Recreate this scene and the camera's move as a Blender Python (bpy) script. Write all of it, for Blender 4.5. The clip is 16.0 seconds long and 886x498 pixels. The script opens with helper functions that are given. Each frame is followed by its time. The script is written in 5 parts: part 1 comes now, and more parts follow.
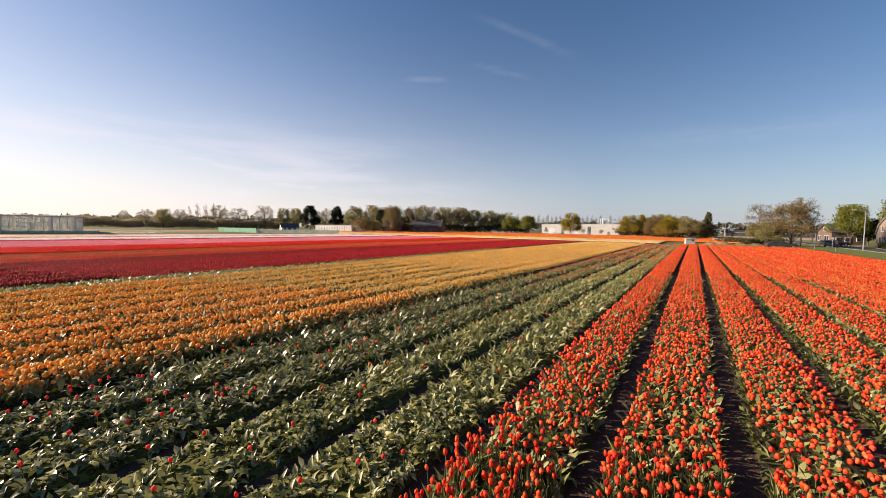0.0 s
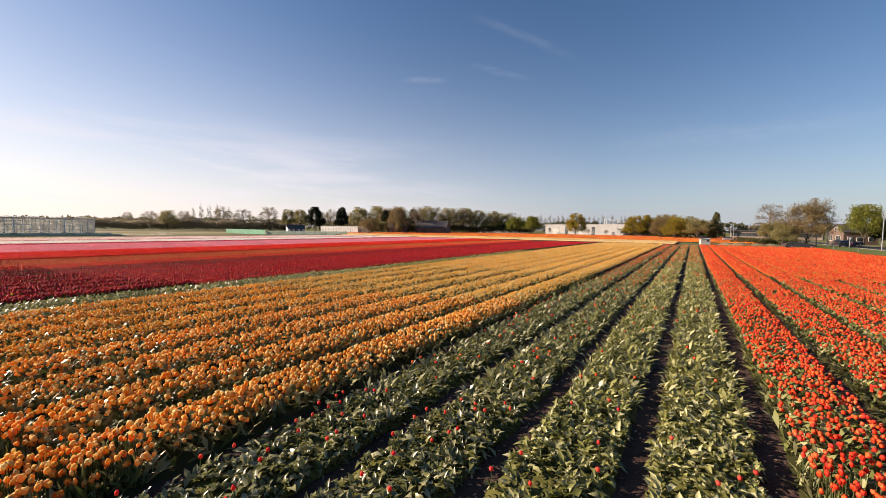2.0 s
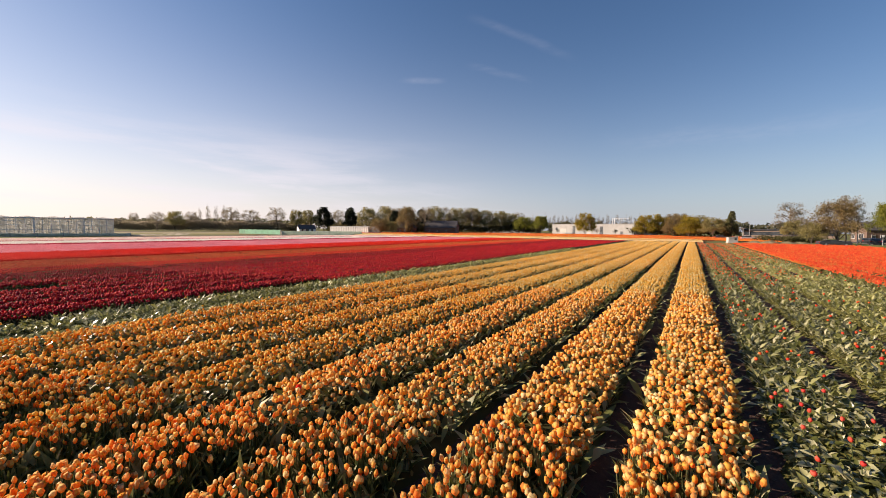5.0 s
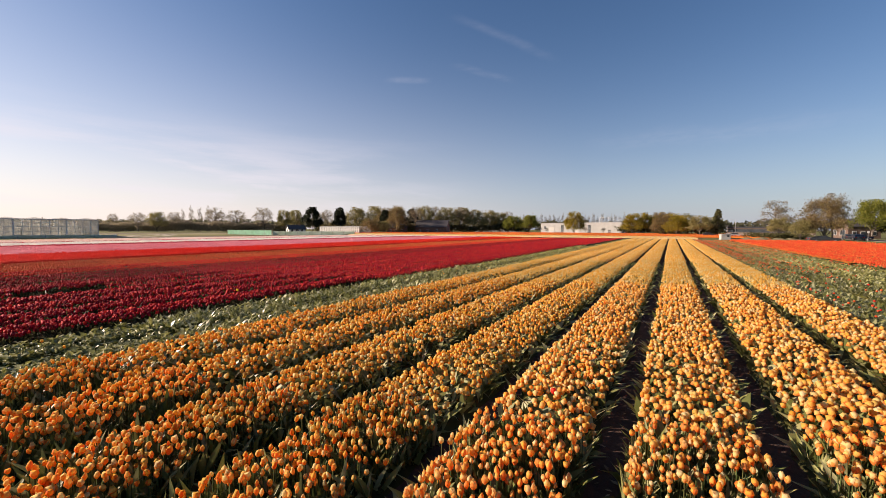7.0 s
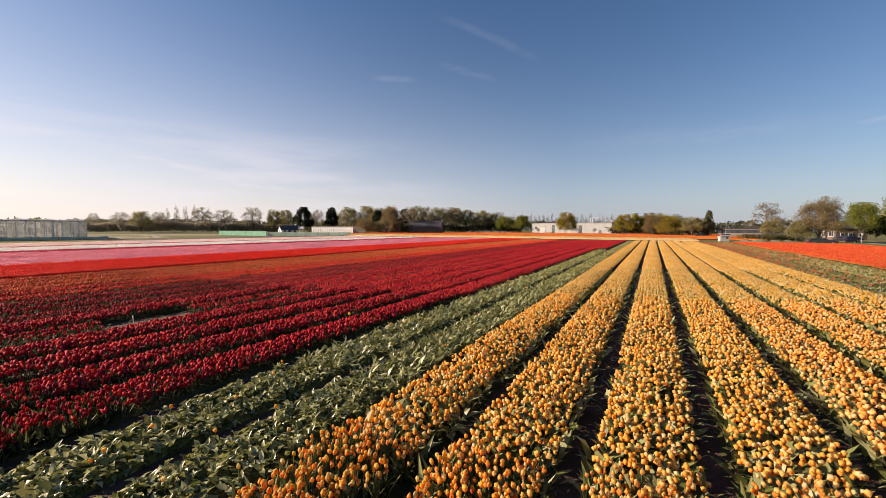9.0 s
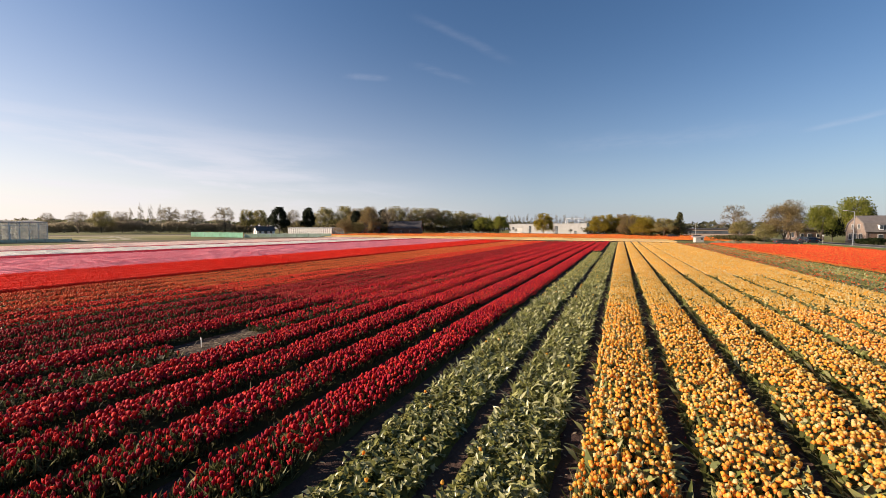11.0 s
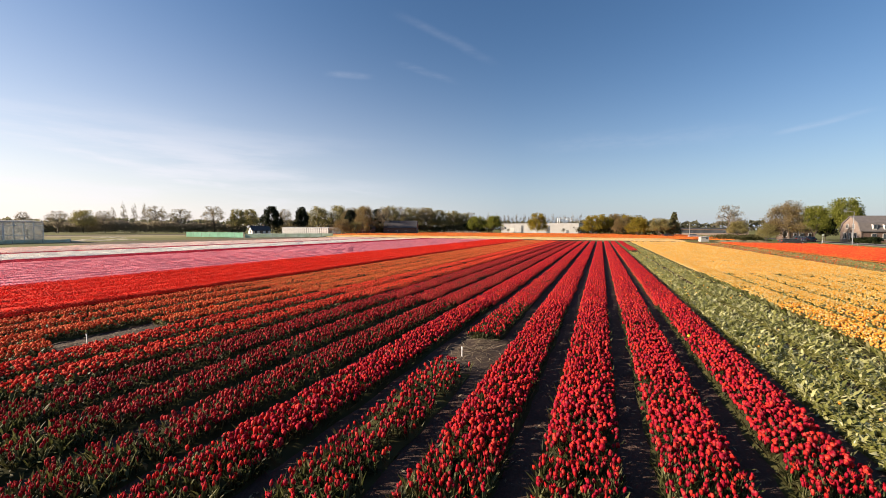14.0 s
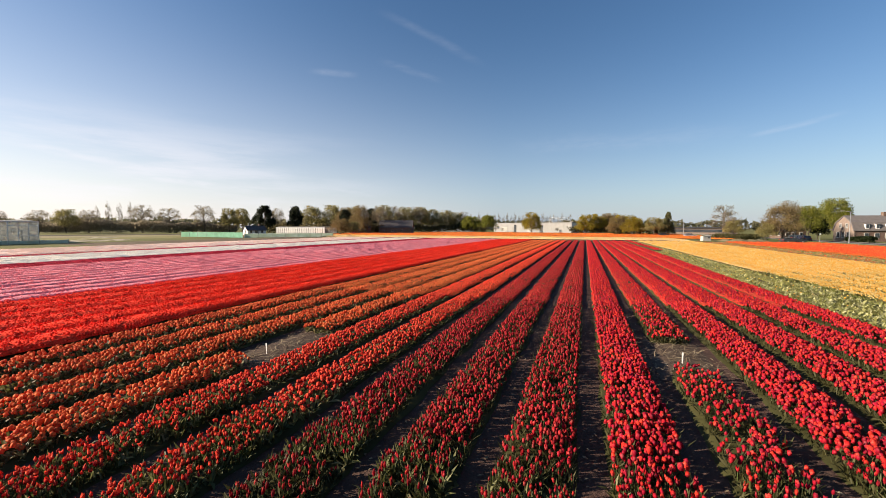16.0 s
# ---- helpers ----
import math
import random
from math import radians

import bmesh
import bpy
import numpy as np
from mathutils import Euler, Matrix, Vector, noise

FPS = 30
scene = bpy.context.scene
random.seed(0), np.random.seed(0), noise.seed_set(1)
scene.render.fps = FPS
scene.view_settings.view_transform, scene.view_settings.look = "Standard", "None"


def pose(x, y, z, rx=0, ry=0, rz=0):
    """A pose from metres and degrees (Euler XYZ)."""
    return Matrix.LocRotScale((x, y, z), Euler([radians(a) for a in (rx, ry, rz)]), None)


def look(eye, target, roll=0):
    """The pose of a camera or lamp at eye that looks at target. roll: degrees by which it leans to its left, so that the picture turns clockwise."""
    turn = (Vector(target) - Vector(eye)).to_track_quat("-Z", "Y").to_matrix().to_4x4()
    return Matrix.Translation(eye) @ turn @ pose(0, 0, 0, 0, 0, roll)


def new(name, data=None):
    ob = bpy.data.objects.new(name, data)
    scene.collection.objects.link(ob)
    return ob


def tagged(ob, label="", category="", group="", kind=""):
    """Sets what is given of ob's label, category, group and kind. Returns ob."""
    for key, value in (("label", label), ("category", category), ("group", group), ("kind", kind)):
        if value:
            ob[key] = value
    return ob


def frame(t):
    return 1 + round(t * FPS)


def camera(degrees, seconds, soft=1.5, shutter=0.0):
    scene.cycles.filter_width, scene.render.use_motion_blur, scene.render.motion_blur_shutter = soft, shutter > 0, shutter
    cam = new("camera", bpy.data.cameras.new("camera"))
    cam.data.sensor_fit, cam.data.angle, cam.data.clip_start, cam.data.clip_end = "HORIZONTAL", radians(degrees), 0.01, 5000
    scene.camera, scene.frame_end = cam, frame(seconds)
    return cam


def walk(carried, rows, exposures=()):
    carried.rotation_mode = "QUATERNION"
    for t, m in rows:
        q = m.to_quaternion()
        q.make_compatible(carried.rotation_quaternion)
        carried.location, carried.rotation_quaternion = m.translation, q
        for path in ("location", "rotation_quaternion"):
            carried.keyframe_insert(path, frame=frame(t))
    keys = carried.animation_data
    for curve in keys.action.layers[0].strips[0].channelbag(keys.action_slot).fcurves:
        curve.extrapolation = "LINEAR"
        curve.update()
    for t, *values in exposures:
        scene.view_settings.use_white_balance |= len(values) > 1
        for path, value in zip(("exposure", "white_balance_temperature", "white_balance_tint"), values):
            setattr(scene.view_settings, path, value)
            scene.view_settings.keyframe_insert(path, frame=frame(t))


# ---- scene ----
cam = camera(99.82, 16.0, soft=0.5)
PATH = [
    (0.0, pose(0.891, 17.208, 2.922, 86.815, -0.888, 33.994)),
    (0.5, pose(0.065, 16.741, 2.920, 86.857, -0.836, 33.944)),
    (1.0, pose(-0.750, 16.211, 2.949, 86.881, -0.781, 33.929)),
    (1.5, pose(-1.593, 15.615, 3.003, 86.889, -0.736, 33.842)),
    (2.0, pose(-2.492, 15.051, 3.053, 86.890, -0.715, 33.823)),
    (2.5, pose(-3.420, 14.565, 2.998, 86.901, -0.713, 33.778)),
    (3.0, pose(-4.363, 14.011, 2.934, 86.917, -0.713, 33.758)),
    (3.5, pose(-5.313, 13.489, 2.891, 86.934, -0.690, 33.762)),
    (4.0, pose(-6.320, 13.007, 2.828, 86.945, -0.637, 33.770)),
    (4.5, pose(-7.399, 12.554, 2.728, 86.973, -0.576, 33.865)),
    (7.0, pose(-11.540, 10.715, 2.420, 86.956, -0.170, 31.429)),
    (7.5, pose(-12.631, 10.328, 2.443, 86.921, -0.146, 30.874)),
    (8.0, pose(-13.681, 9.936, 2.604, 86.894, -0.141, 29.747)),
    (8.5, pose(-14.699, 9.613, 2.823, 86.890, -0.169, 29.490)),
    (9.0, pose(-15.765, 9.260, 2.979, 86.881, -0.213, 29.368)),
    (11.5, pose(-19.798, 7.647, 3.418, 86.906, -0.213, 24.803)),
    (12.0, pose(-20.901, 7.193, 3.459, 86.903, -0.260, 24.657)),
    (12.5, pose(-22.134, 6.752, 3.479, 86.901, -0.277, 24.429)),
    (13.0, pose(-23.408, 6.275, 3.467, 86.889, -0.254, 24.169)),
    (13.5, pose(-24.703, 5.832, 3.429, 86.865, -0.210, 23.656)),
    (14.0, pose(-26.053, 5.384, 3.396, 86.837, -0.175, 22.920)),
    (14.5, pose(-27.447, 4.944, 3.365, 86.808, -0.158, 22.405)),
    (15.0, pose(-28.839, 4.447, 3.378, 86.783, -0.161, 21.964)),
    (15.5, pose(-30.267, 4.010, 3.432, 86.765, -0.153, 21.425)),
    (16.0, pose(-31.671, 3.574, 3.460, 86.751, -0.126, 20.817)),
]
walk(cam, PATH, exposures=((0.0, 1.18, 6980, 21), (4.0, 1.16, 6980, 22), (8.0, 1.08, 6980, 23), (10.0, 1.10, 6900, 20), (13.5, 1.26, 6830, 17), (16.0, 1.29, 6830, 15)))

# ---------------------------------------------------------------- sky and sun
SUN_LEFT = 117.0      # degrees to the left of the rows
SUN_UP = 22.0
sun_dir = Vector((-math.sin(radians(SUN_LEFT)) * math.cos(radians(SUN_UP)),
                  math.cos(radians(SUN_LEFT)) * math.cos(radians(SUN_UP)), math.sin(radians(SUN_UP))))
sun = new("sun", bpy.data.lights.new("sun", "SUN"))
sun.data.energy, sun.data.angle, sun.data.color = 5.0, radians(0.6), (1.0, 0.87, 0.70)
sun.matrix_world = look((0, 0, 60), Vector((0, 0, 60)) - sun_dir)


class Nodes:
    """Short hand for building node trees."""

    def __init__(self, tree):
        self.tree = tree
        tree.nodes.clear()

    def add(self, kind, links=None, **values):
        n = self.tree.nodes.new(kind)
        if "operation" in values:
            n.operation = values["operation"]
        if "use_clamp" in values:
            n.use_clamp = values["use_clamp"]
        if "data_type" in values:
            n.data_type = values["data_type"]
        if "blend_type" in values:
            n.blend_type = values["blend_type"]
        if "interpolation_type" in values:
            n.interpolation_type = values["interpolation_type"]
        for key, value in (links or {}).items():
            if isinstance(value, bpy.types.NodeSocket):
                self.tree.links.new(value, n.inputs[key])
            else:
                n.inputs[key].default_value = value
        return n

    def math(self, op, a, b=0.0, clamp=False):
        return self.add("ShaderNodeMath", {0: a, 1: b}, operation=op, use_clamp=clamp).outputs[0]

    def mix(self, fac, a, b, blend="MIX"):
        n = self.add("ShaderNodeMix", data_type="RGBA", blend_type=blend)
        for k, v in ((0, fac), (6, a), (7, b)):
            if isinstance(v, bpy.types.NodeSocket):
                self.tree.links.new(v, n.inputs[k])
            else:
                n.inputs[k].default_value = v
        return n.outputs[2]

    def ramp(self, fac, stops):
        n = self.add("ShaderNodeValToRGB", {0: fac})
        e = n.color_ramp.elements
        while len(e) < len(stops):
            e.new(0.5)
        for el, (p, c) in zip(e, stops):
            el.position, el.color = p, (*c, 1)
        return n.outputs[0]

    def remap(self, v, a, b, lo=0.0, hi=1.0):
        return self.add("ShaderNodeMapRange", {0: v, 1: a, 2: b, 3: lo, 4: hi}, interpolation_type="SMOOTHSTEP").outputs[0]


world = bpy.data.worlds.new("sky")
scene.world = world
world.use_nodes = True
W = Nodes(world.node_tree)
sky = W.add("ShaderNodeTexSky")
sky.sky_type, sky.sun_disc = "NISHITA", False
sky.sun_elevation, sky.sun_rotation = radians(SUN_UP), radians(-SUN_LEFT)
sky.air_density, sky.dust_density, sky.ozone_density, sky.altitude = 1.0, 0.7, 1.6, 0
way = W.add("ShaderNodeTexCoord").outputs["Generated"]
sep = W.add("ShaderNodeSeparateXYZ", {0: way})
hazy = W.add("ShaderNodeMapping", {0: way, "Scale": (1.6, 1.6, 13.0)}).outputs[0]
haze_noise = W.add("ShaderNodeTexNoise", {"Vector": hazy, "Scale": 1.7, "Detail": 6.0, "Roughness": 0.6}).outputs[0]
low = W.math("MULTIPLY", W.remap(sep.outputs[2], 0.02, 0.07), W.remap(sep.outputs[2], 0.27, 0.09))
leftward = W.remap(sep.outputs[0], -0.35, -0.95)
cloud = W.math("MULTIPLY", W.math("MULTIPLY", W.remap(haze_noise, 0.42, 0.72), low), W.math("MULTIPLY", leftward, 0.65))


def wisp(a, b, width, strength, seed):
    """A thin streak of cirrus along the arc from a to b."""
    a, b = Vector(a).normalized(), Vector(b).normalized()
    mid, n, half = (a + b).normalized(), a.cross(b).normalized(), (a - b).length / 2
    bend = W.add("ShaderNodeTexNoise", {"Vector": way, "Scale": 9.0 + seed, "Detail": 4.0}).outputs[0]
    off = W.add("ShaderNodeVectorMath", {0: way, 1: n}, operation="DOT_PRODUCT").outputs["Value"]
    off = W.math("ADD", off, W.math("MULTIPLY", W.math("SUBTRACT", bend, 0.5), width * 1.6))
    across = W.remap(W.math("ABSOLUTE", off), width, 0.0)
    along = W.add("ShaderNodeVectorMath", {0: way, 1: (b - a).normalized()}, operation="DOT_PRODUCT").outputs["Value"]
    centre = mid.dot((b - a).normalized())
    along = W.remap(W.math("ABSOLUTE", W.math("SUBTRACT", along, centre)), half * 1.15, half * 0.35)
    ahead = W.add("ShaderNodeVectorMath", {0: way, 1: mid}, operation="DOT_PRODUCT").outputs["Value"]
    fine = W.add("ShaderNodeMapping", {0: way, "Scale": (6, 6, 26)}).outputs[0]
    grain = W.add("ShaderNodeTexNoise", {"Vector": fine, "Scale": 3.0 + seed, "Detail": 5.0}).outputs[0]
    m = W.math("MULTIPLY", W.math("MULTIPLY", across, along), W.remap(ahead, 0.3, 0.6))
    return W.math("MULTIPLY", m, W.remap(grain, 0.25, 0.7, 0.25 * strength, strength))


for a, b, width, strength, seed in (((-0.442, 0.755, 0.485), (-0.235, 0.890, 0.392), 0.014, 0.07, 0.0),
                                    ((-0.605, 0.711, 0.357), (-0.512, 0.777, 0.364), 0.010, 0.12, 0.7),
                                    ((-0.640, 0.762, 0.107), (-0.505, 0.859, 0.079), 0.010, 0.25, 1.3),
                                    ((-0.200, 0.955, 0.205), (0.330, 0.925, 0.188), 0.030, 0.07, 2.1),
                                    ((-0.470, 0.800, 0.400), (-0.330, 0.875, 0.356), 0.012, 0.06, 3.0),
                                    ((-0.939, 0.310, 0.150), (-0.806, 0.582, 0.108), 0.012, 0.38, 0.4),
                                    ((-0.895, 0.433, 0.112), (-0.715, 0.690, 0.082), 0.012, 0.36, 1.7),
                                    ((0.300, 0.935, 0.186), (0.430, 0.880, 0.206), 0.008, 0.16, 0.9)):
    cloud = W.math("MAXIMUM", cloud, wisp(a, b, width, strength, seed))
lit = W.mix(W.math("MULTIPLY", leftward, 0.5), (6.6, 7.2, 8.4, 1), (9.8, 9.7, 9.8, 1))
blue = W.add("ShaderNodeHueSaturation", {"Saturation": 1.20, "Value": 1.03, "Color": sky.outputs[0]}).outputs[0]
blue = W.mix(1.0, blue, (0.88, 1.02, 1.11, 1), "MULTIPLY")
haze_tone = W.mix(W.add("ShaderNodeMapRange", {0: sep.outputs[0], 1: -0.2, 2: -1.0, 3: 0.0, 4: 1.0}).outputs[0], (4.4, 5.25, 6.5, 1), (9.9, 9.5, 9.5, 1))
haze_base = W.add("ShaderNodeMapRange", {0: sep.outputs[2], 1: 0.70, 2: -0.02, 3: 0.0, 4: 1.0}).outputs[0]
haze_bend = W.add("ShaderNodeMapRange", {0: sep.outputs[0], 1: 0.25, 2: -1.0, 3: 4.6, 4: 2.7}).outputs[0]
haze_share = W.math("MULTIPLY", W.math("POWER", haze_base, haze_bend), 0.90)
heaven = W.mix(cloud, W.mix(haze_share, blue, haze_tone), lit)
W.add("ShaderNodeOutputWorld", {0: W.add("ShaderNodeBackground", {0: heaven, 1: 0.048}).outputs[0]})

# ---------------------------------------------------------------- materials
MATS = {}


def material(name, build):
    if name not in MATS:
        m = bpy.data.materials.new(name)
        m.use_nodes = True
        n = Nodes(m.node_tree)
        n.add("ShaderNodeOutputMaterial", {0: build(n)})
        MATS[name] = m
    return MATS[name]


def chance(n):
    """A number from 0 to 1 that differs from piece to piece."""
    s = n.math("ADD", n.add("ShaderNodeObjectInfo").outputs["Random"], n.add("ShaderNodeNewGeometry").outputs["Random Per Island"])
    return n.math("FRACT", s)


def petal(name, tones, through_light=0.5, pale=0.12, deep=1.35, flame=0.5):
    def build(n):
        r = chance(n)
        c = n.ramp(r, [(i / max(1, len(tones) - 1), t) for i, t in enumerate(tones)])
        pos = n.add("ShaderNodeNewGeometry").outputs["Position"]
        patch = n.add("ShaderNodeTexNoise", {"Vector": pos, "Scale": 0.5, "Detail": 3.0}).outputs[0]
        vein = n.add("ShaderNodeTexNoise", {"Vector": pos, "Scale": 55.0, "Detail": 2.0}).outputs[0]
        c = n.mix(0.6, c, n.ramp(patch, [(0.3, (0.72, 0.72, 0.72)), (0.7, (1.0, 1.0, 1.0))]), "MULTIPLY")
        c = n.mix(0.5, c, n.ramp(vein, [(0.3, (0.7, 0.7, 0.7)), (0.7, (1.0, 1.0, 1.0))]), "MULTIPLY")
        flush = n.add("ShaderNodeTexNoise", {"Vector": pos, "Scale": 24.0, "Detail": 1.0}).outputs[0]
        c = n.mix(n.remap(flush, 0.48, 0.72, 0.0, pale * 1.6), c, n.mix(0.5, c, (0.95, 0.62, 0.50, 1)))
        c = n.mix(n.remap(flush, 0.50, 0.28, 0.0, flame), c, n.mix(1.0, c, (0.86, 0.62, 0.62, 1), "MULTIPLY"))
        a = n.add("ShaderNodeBsdfPrincipled", {"Base Color": c, "Roughness": 0.65, "Specular IOR Level": 0.10}).outputs[0]
        b = n.add("ShaderNodeBsdfTranslucent", {0: n.add("ShaderNodeGamma", {0: c, 1: deep}).outputs[0]}).outputs[0]
        return n.add("ShaderNodeMixShader", {0: through_light, 1: a, 2: b}).outputs[0]
    return material(name, build)


def leafy(name, tones, gloss=0.45, through_light=0.25, scale=0.6, sheen=0.4):
    def build(n):
        r = chance(n)
        c = n.ramp(r, [(i / max(1, len(tones) - 1), t) for i, t in enumerate(tones)])
        pos = n.add("ShaderNodeNewGeometry").outputs["Position"]
        big = n.add("ShaderNodeTexNoise", {"Vector": pos, "Scale": scale, "Detail": 3.0}).outputs[0]
        fine = n.add("ShaderNodeTexNoise", {"Vector": pos, "Scale": 40.0, "Detail": 2.0}).outputs[0]
        c = n.mix(0.7, c, n.ramp(big, [(0.3, (0.65, 0.68, 0.6)), (0.7, (1.0, 1.0, 1.0))]), "MULTIPLY")
        bump = n.add("ShaderNodeBump", {"Height": fine, "Strength": 0.25, "Distance": 0.01}).outputs[0]
        a = n.add("ShaderNodeBsdfPrincipled", {"Base Color": c, "Roughness": gloss, "Normal": bump, "Specular IOR Level": sheen}).outputs[0]
        b = n.add("ShaderNodeBsdfTranslucent", {0: c}).outputs[0]
        return n.add("ShaderNodeMixShader", {0: through_light, 1: a, 2: b}).outputs[0]
    return material(name, build)


def ground_mat(name, stops, scale, rough=0.95, bump=0.5, fine_scale=18.0, distance=0.03):
    def build(n):
        pos = n.add("ShaderNodeNewGeometry").outputs["Position"]
        big = n.add("ShaderNodeTexNoise", {"Vector": pos, "Scale": scale, "Detail": 6.0, "Roughness": 0.6}).outputs[0]
        fine = n.add("ShaderNodeTexNoise", {"Vector": pos, "Scale": fine_scale, "Detail": 5.0, "Roughness": 0.65}).outputs[0]
        c = n.ramp(big, stops)
        c = n.mix(0.7, c, n.ramp(fine, [(0.3, (0.55, 0.55, 0.55)), (0.7, (1.0, 1.0, 1.0))]), "MULTIPLY")
        nb = n.add("ShaderNodeBump", {"Height": fine, "Strength": bump, "Distance": distance}).outputs[0]
        return n.add("ShaderNodeBsdfPrincipled", {"Base Color": c, "Roughness": rough, "Normal": nb, "Specular IOR Level": 0.2}).outputs[0]
    return material(name, build)


def paint(name, colour, rough=0.6, metal=0.0, wear=0.25, scale=1.5):
    def build(n):
        pos = n.add("ShaderNodeNewGeometry").outputs["Position"]
        big = n.add("ShaderNodeTexNoise", {"Vector": pos, "Scale": scale, "Detail": 5.0}).outputs[0]
        dark = tuple(v * (1 - wear) for v in colour)
        c = n.ramp(big, [(0.3, dark), (0.65, colour)])
        fine = n.add("ShaderNodeTexNoise", {"Vector": pos, "Scale": 30.0, "Detail": 3.0}).outputs[0]
        nb = n.add("ShaderNodeBump", {"Height": fine, "Strength": 0.12, "Distance": 0.01}).outputs[0]
        return n.add("ShaderNodeBsdfPrincipled", {"Base Color": c, "Roughness": rough, "Metallic": metal, "Normal": nb}).outputs[0]
    return material(name, build)


def brick_mat(name, colour, mortar):
    def build(n):
        pos = n.add("ShaderNodeTexCoord").outputs["Object"]
        b = n.add("ShaderNodeTexBrick", {"Vector": n.add("ShaderNodeMapping", {0: pos, "Rotation": (radians(90), 0, 0)}).outputs[0],
                                         "Color1": (*colour, 1), "Color2": (*[v * 0.75 for v in colour], 1),
                                         "Mortar": (*mortar, 1), "Scale": 3.2}).outputs[0]
        big = n.add("ShaderNodeTexNoise", {"Vector": pos, "Scale": 0.8, "Detail": 4.0}).outputs[0]
        c = n.mix(0.5, b, n.ramp(big, [(0.3, (0.7, 0.7, 0.7)), (0.7, (1, 1, 1))]), "MULTIPLY")
        return n.add("ShaderNodeBsdfPrincipled", {"Base Color": c, "Roughness": 0.9}).outputs[0]
    return material(name, build)


def glass_mat():
    def build(n):
        pos = n.add("ShaderNodeNewGeometry").outputs["Position"]
        big = n.add("ShaderNodeTexNoise", {"Vector": pos, "Scale": 0.7, "Detail": 3.0}).outputs[0]
        c = n.ramp(big, [(0.35, (0.02, 0.025, 0.03)), (0.7, (0.06, 0.07, 0.08))])
        return n.add("ShaderNodeBsdfPrincipled", {"Base Color": c, "Roughness": 0.08}).outputs[0]
    return material("dark_window_glass", build)


def greenhouse_glass():
    def build(n):
        pos = n.add("ShaderNodeNewGeometry").outputs["Position"]
        runs = n.add("ShaderNodeMapping", {0: pos, "Scale": (1.5, 1.5, 0.45)}).outputs[0]
        big = n.add("ShaderNodeTexNoise", {"Vector": runs, "Scale": 0.8, "Detail": 5.0, "Roughness": 0.65}).outputs[0]
        c = n.ramp(big, [(0.40, (0.20, 0.20, 0.195)), (0.62, (0.46, 0.455, 0.44))])
        a = n.add("ShaderNodeBsdfPrincipled", {"Base Color": c, "Roughness": 0.2}).outputs[0]
        t = n.add("ShaderNodeBsdfTranslucent", {0: (0.62, 0.61, 0.58, 1)}).outputs[0]
        clear = n.add("ShaderNodeBsdfTransparent", {0: (0.95, 0.97, 0.96, 1)}).outputs[0]
        chalk = n.add("ShaderNodeMixShader", {0: 0.6, 1: a, 2: t}).outputs[0]
        return n.add("ShaderNodeMixShader", {0: n.remap(big, 0.64, 0.36, 0.28, 0.60), 1: chalk, 2: clear}).outputs[0]
    return material("chalked_greenhouse_glass", build)


SOIL = ground_mat("dark_moist_soil", [(0.3, (0.054, 0.032, 0.025)), (0.7, (0.104, 0.062, 0.048))], 1.3, bump=0.9, fine_scale=14.0, distance=0.05)


def pasture():
    def build(n):
        pos = n.add("ShaderNodeNewGeometry").outputs["Position"]
        strip = n.add("ShaderNodeMapping", {0: pos, "Rotation": (0, 0, radians(-35)), "Scale": (0.022, 0.30, 0.1)}).outputs[0]
        band = n.add("ShaderNodeTexNoise", {"Vector": strip, "Scale": 1.0, "Detail": 5.0, "Roughness": 0.6}).outputs[0]
        tuft = n.add("ShaderNodeTexNoise", {"Vector": pos, "Scale": 3.0, "Detail": 6.0, "Roughness": 0.7}).outputs[0]
        c = n.ramp(band, [(0.30, (0.120, 0.085, 0.045)), (0.42, (0.105, 0.115, 0.034)), (0.52, (0.165, 0.160, 0.052)), (0.62, (0.110, 0.130, 0.036)), (0.74, (0.220, 0.185, 0.095))])
        c = n.mix(0.7, c, n.ramp(tuft, [(0.3, (0.55, 0.55, 0.55)), (0.7, (1.0, 1.0, 1.0))]), "MULTIPLY")
        nb = n.add("ShaderNodeBump", {"Height": tuft, "Strength": 0.6, "Distance": 0.1}).outputs[0]
        return n.add("ShaderNodeBsdfPrincipled", {"Base Color": c, "Roughness": 0.95, "Normal": nb, "Specular IOR Level": 0.15}).outputs[0]
    return material("streaky_pasture_grass", build)


GRASS = pasture()
VERGE = ground_mat("mown_verge_grass", [(0.3, (0.075, 0.105, 0.020)), (0.7, (0.150, 0.170, 0.040))], 0.4, fine_scale=9.0, distance=0.05)
ASPHALT = ground_mat("grey_asphalt", [(0.3, (0.045, 0.045, 0.047)), (0.7, (0.075, 0.073, 0.070))], 0.5, bump=0.2, fine_scale=40.0, distance=0.01)
STRAW = leafy("dry_straw", [(0.10, 0.07, 0.04), (0.20, 0.15, 0.09), (0.36, 0.29, 0.19)], 0.8, 0.1)
SAND = ground_mat("sandy_bare_soil", [(0.3, (0.050, 0.034, 0.026)), (0.7, (0.115, 0.082, 0.060))], 1.8, bump=0.8, fine_scale=20.0)
STEM = leafy("pale_green_stem", [(0.050, 0.075, 0.020), (0.080, 0.110, 0.032)], 0.5, 0.1)
LEAF = leafy("tulip_leaf", [(0.062, 0.068, 0.021), (0.098, 0.104, 0.032), (0.150, 0.152, 0.056), (0.230, 0.222, 0.110)], 0.55, 0.38, 0.6, 0.25)
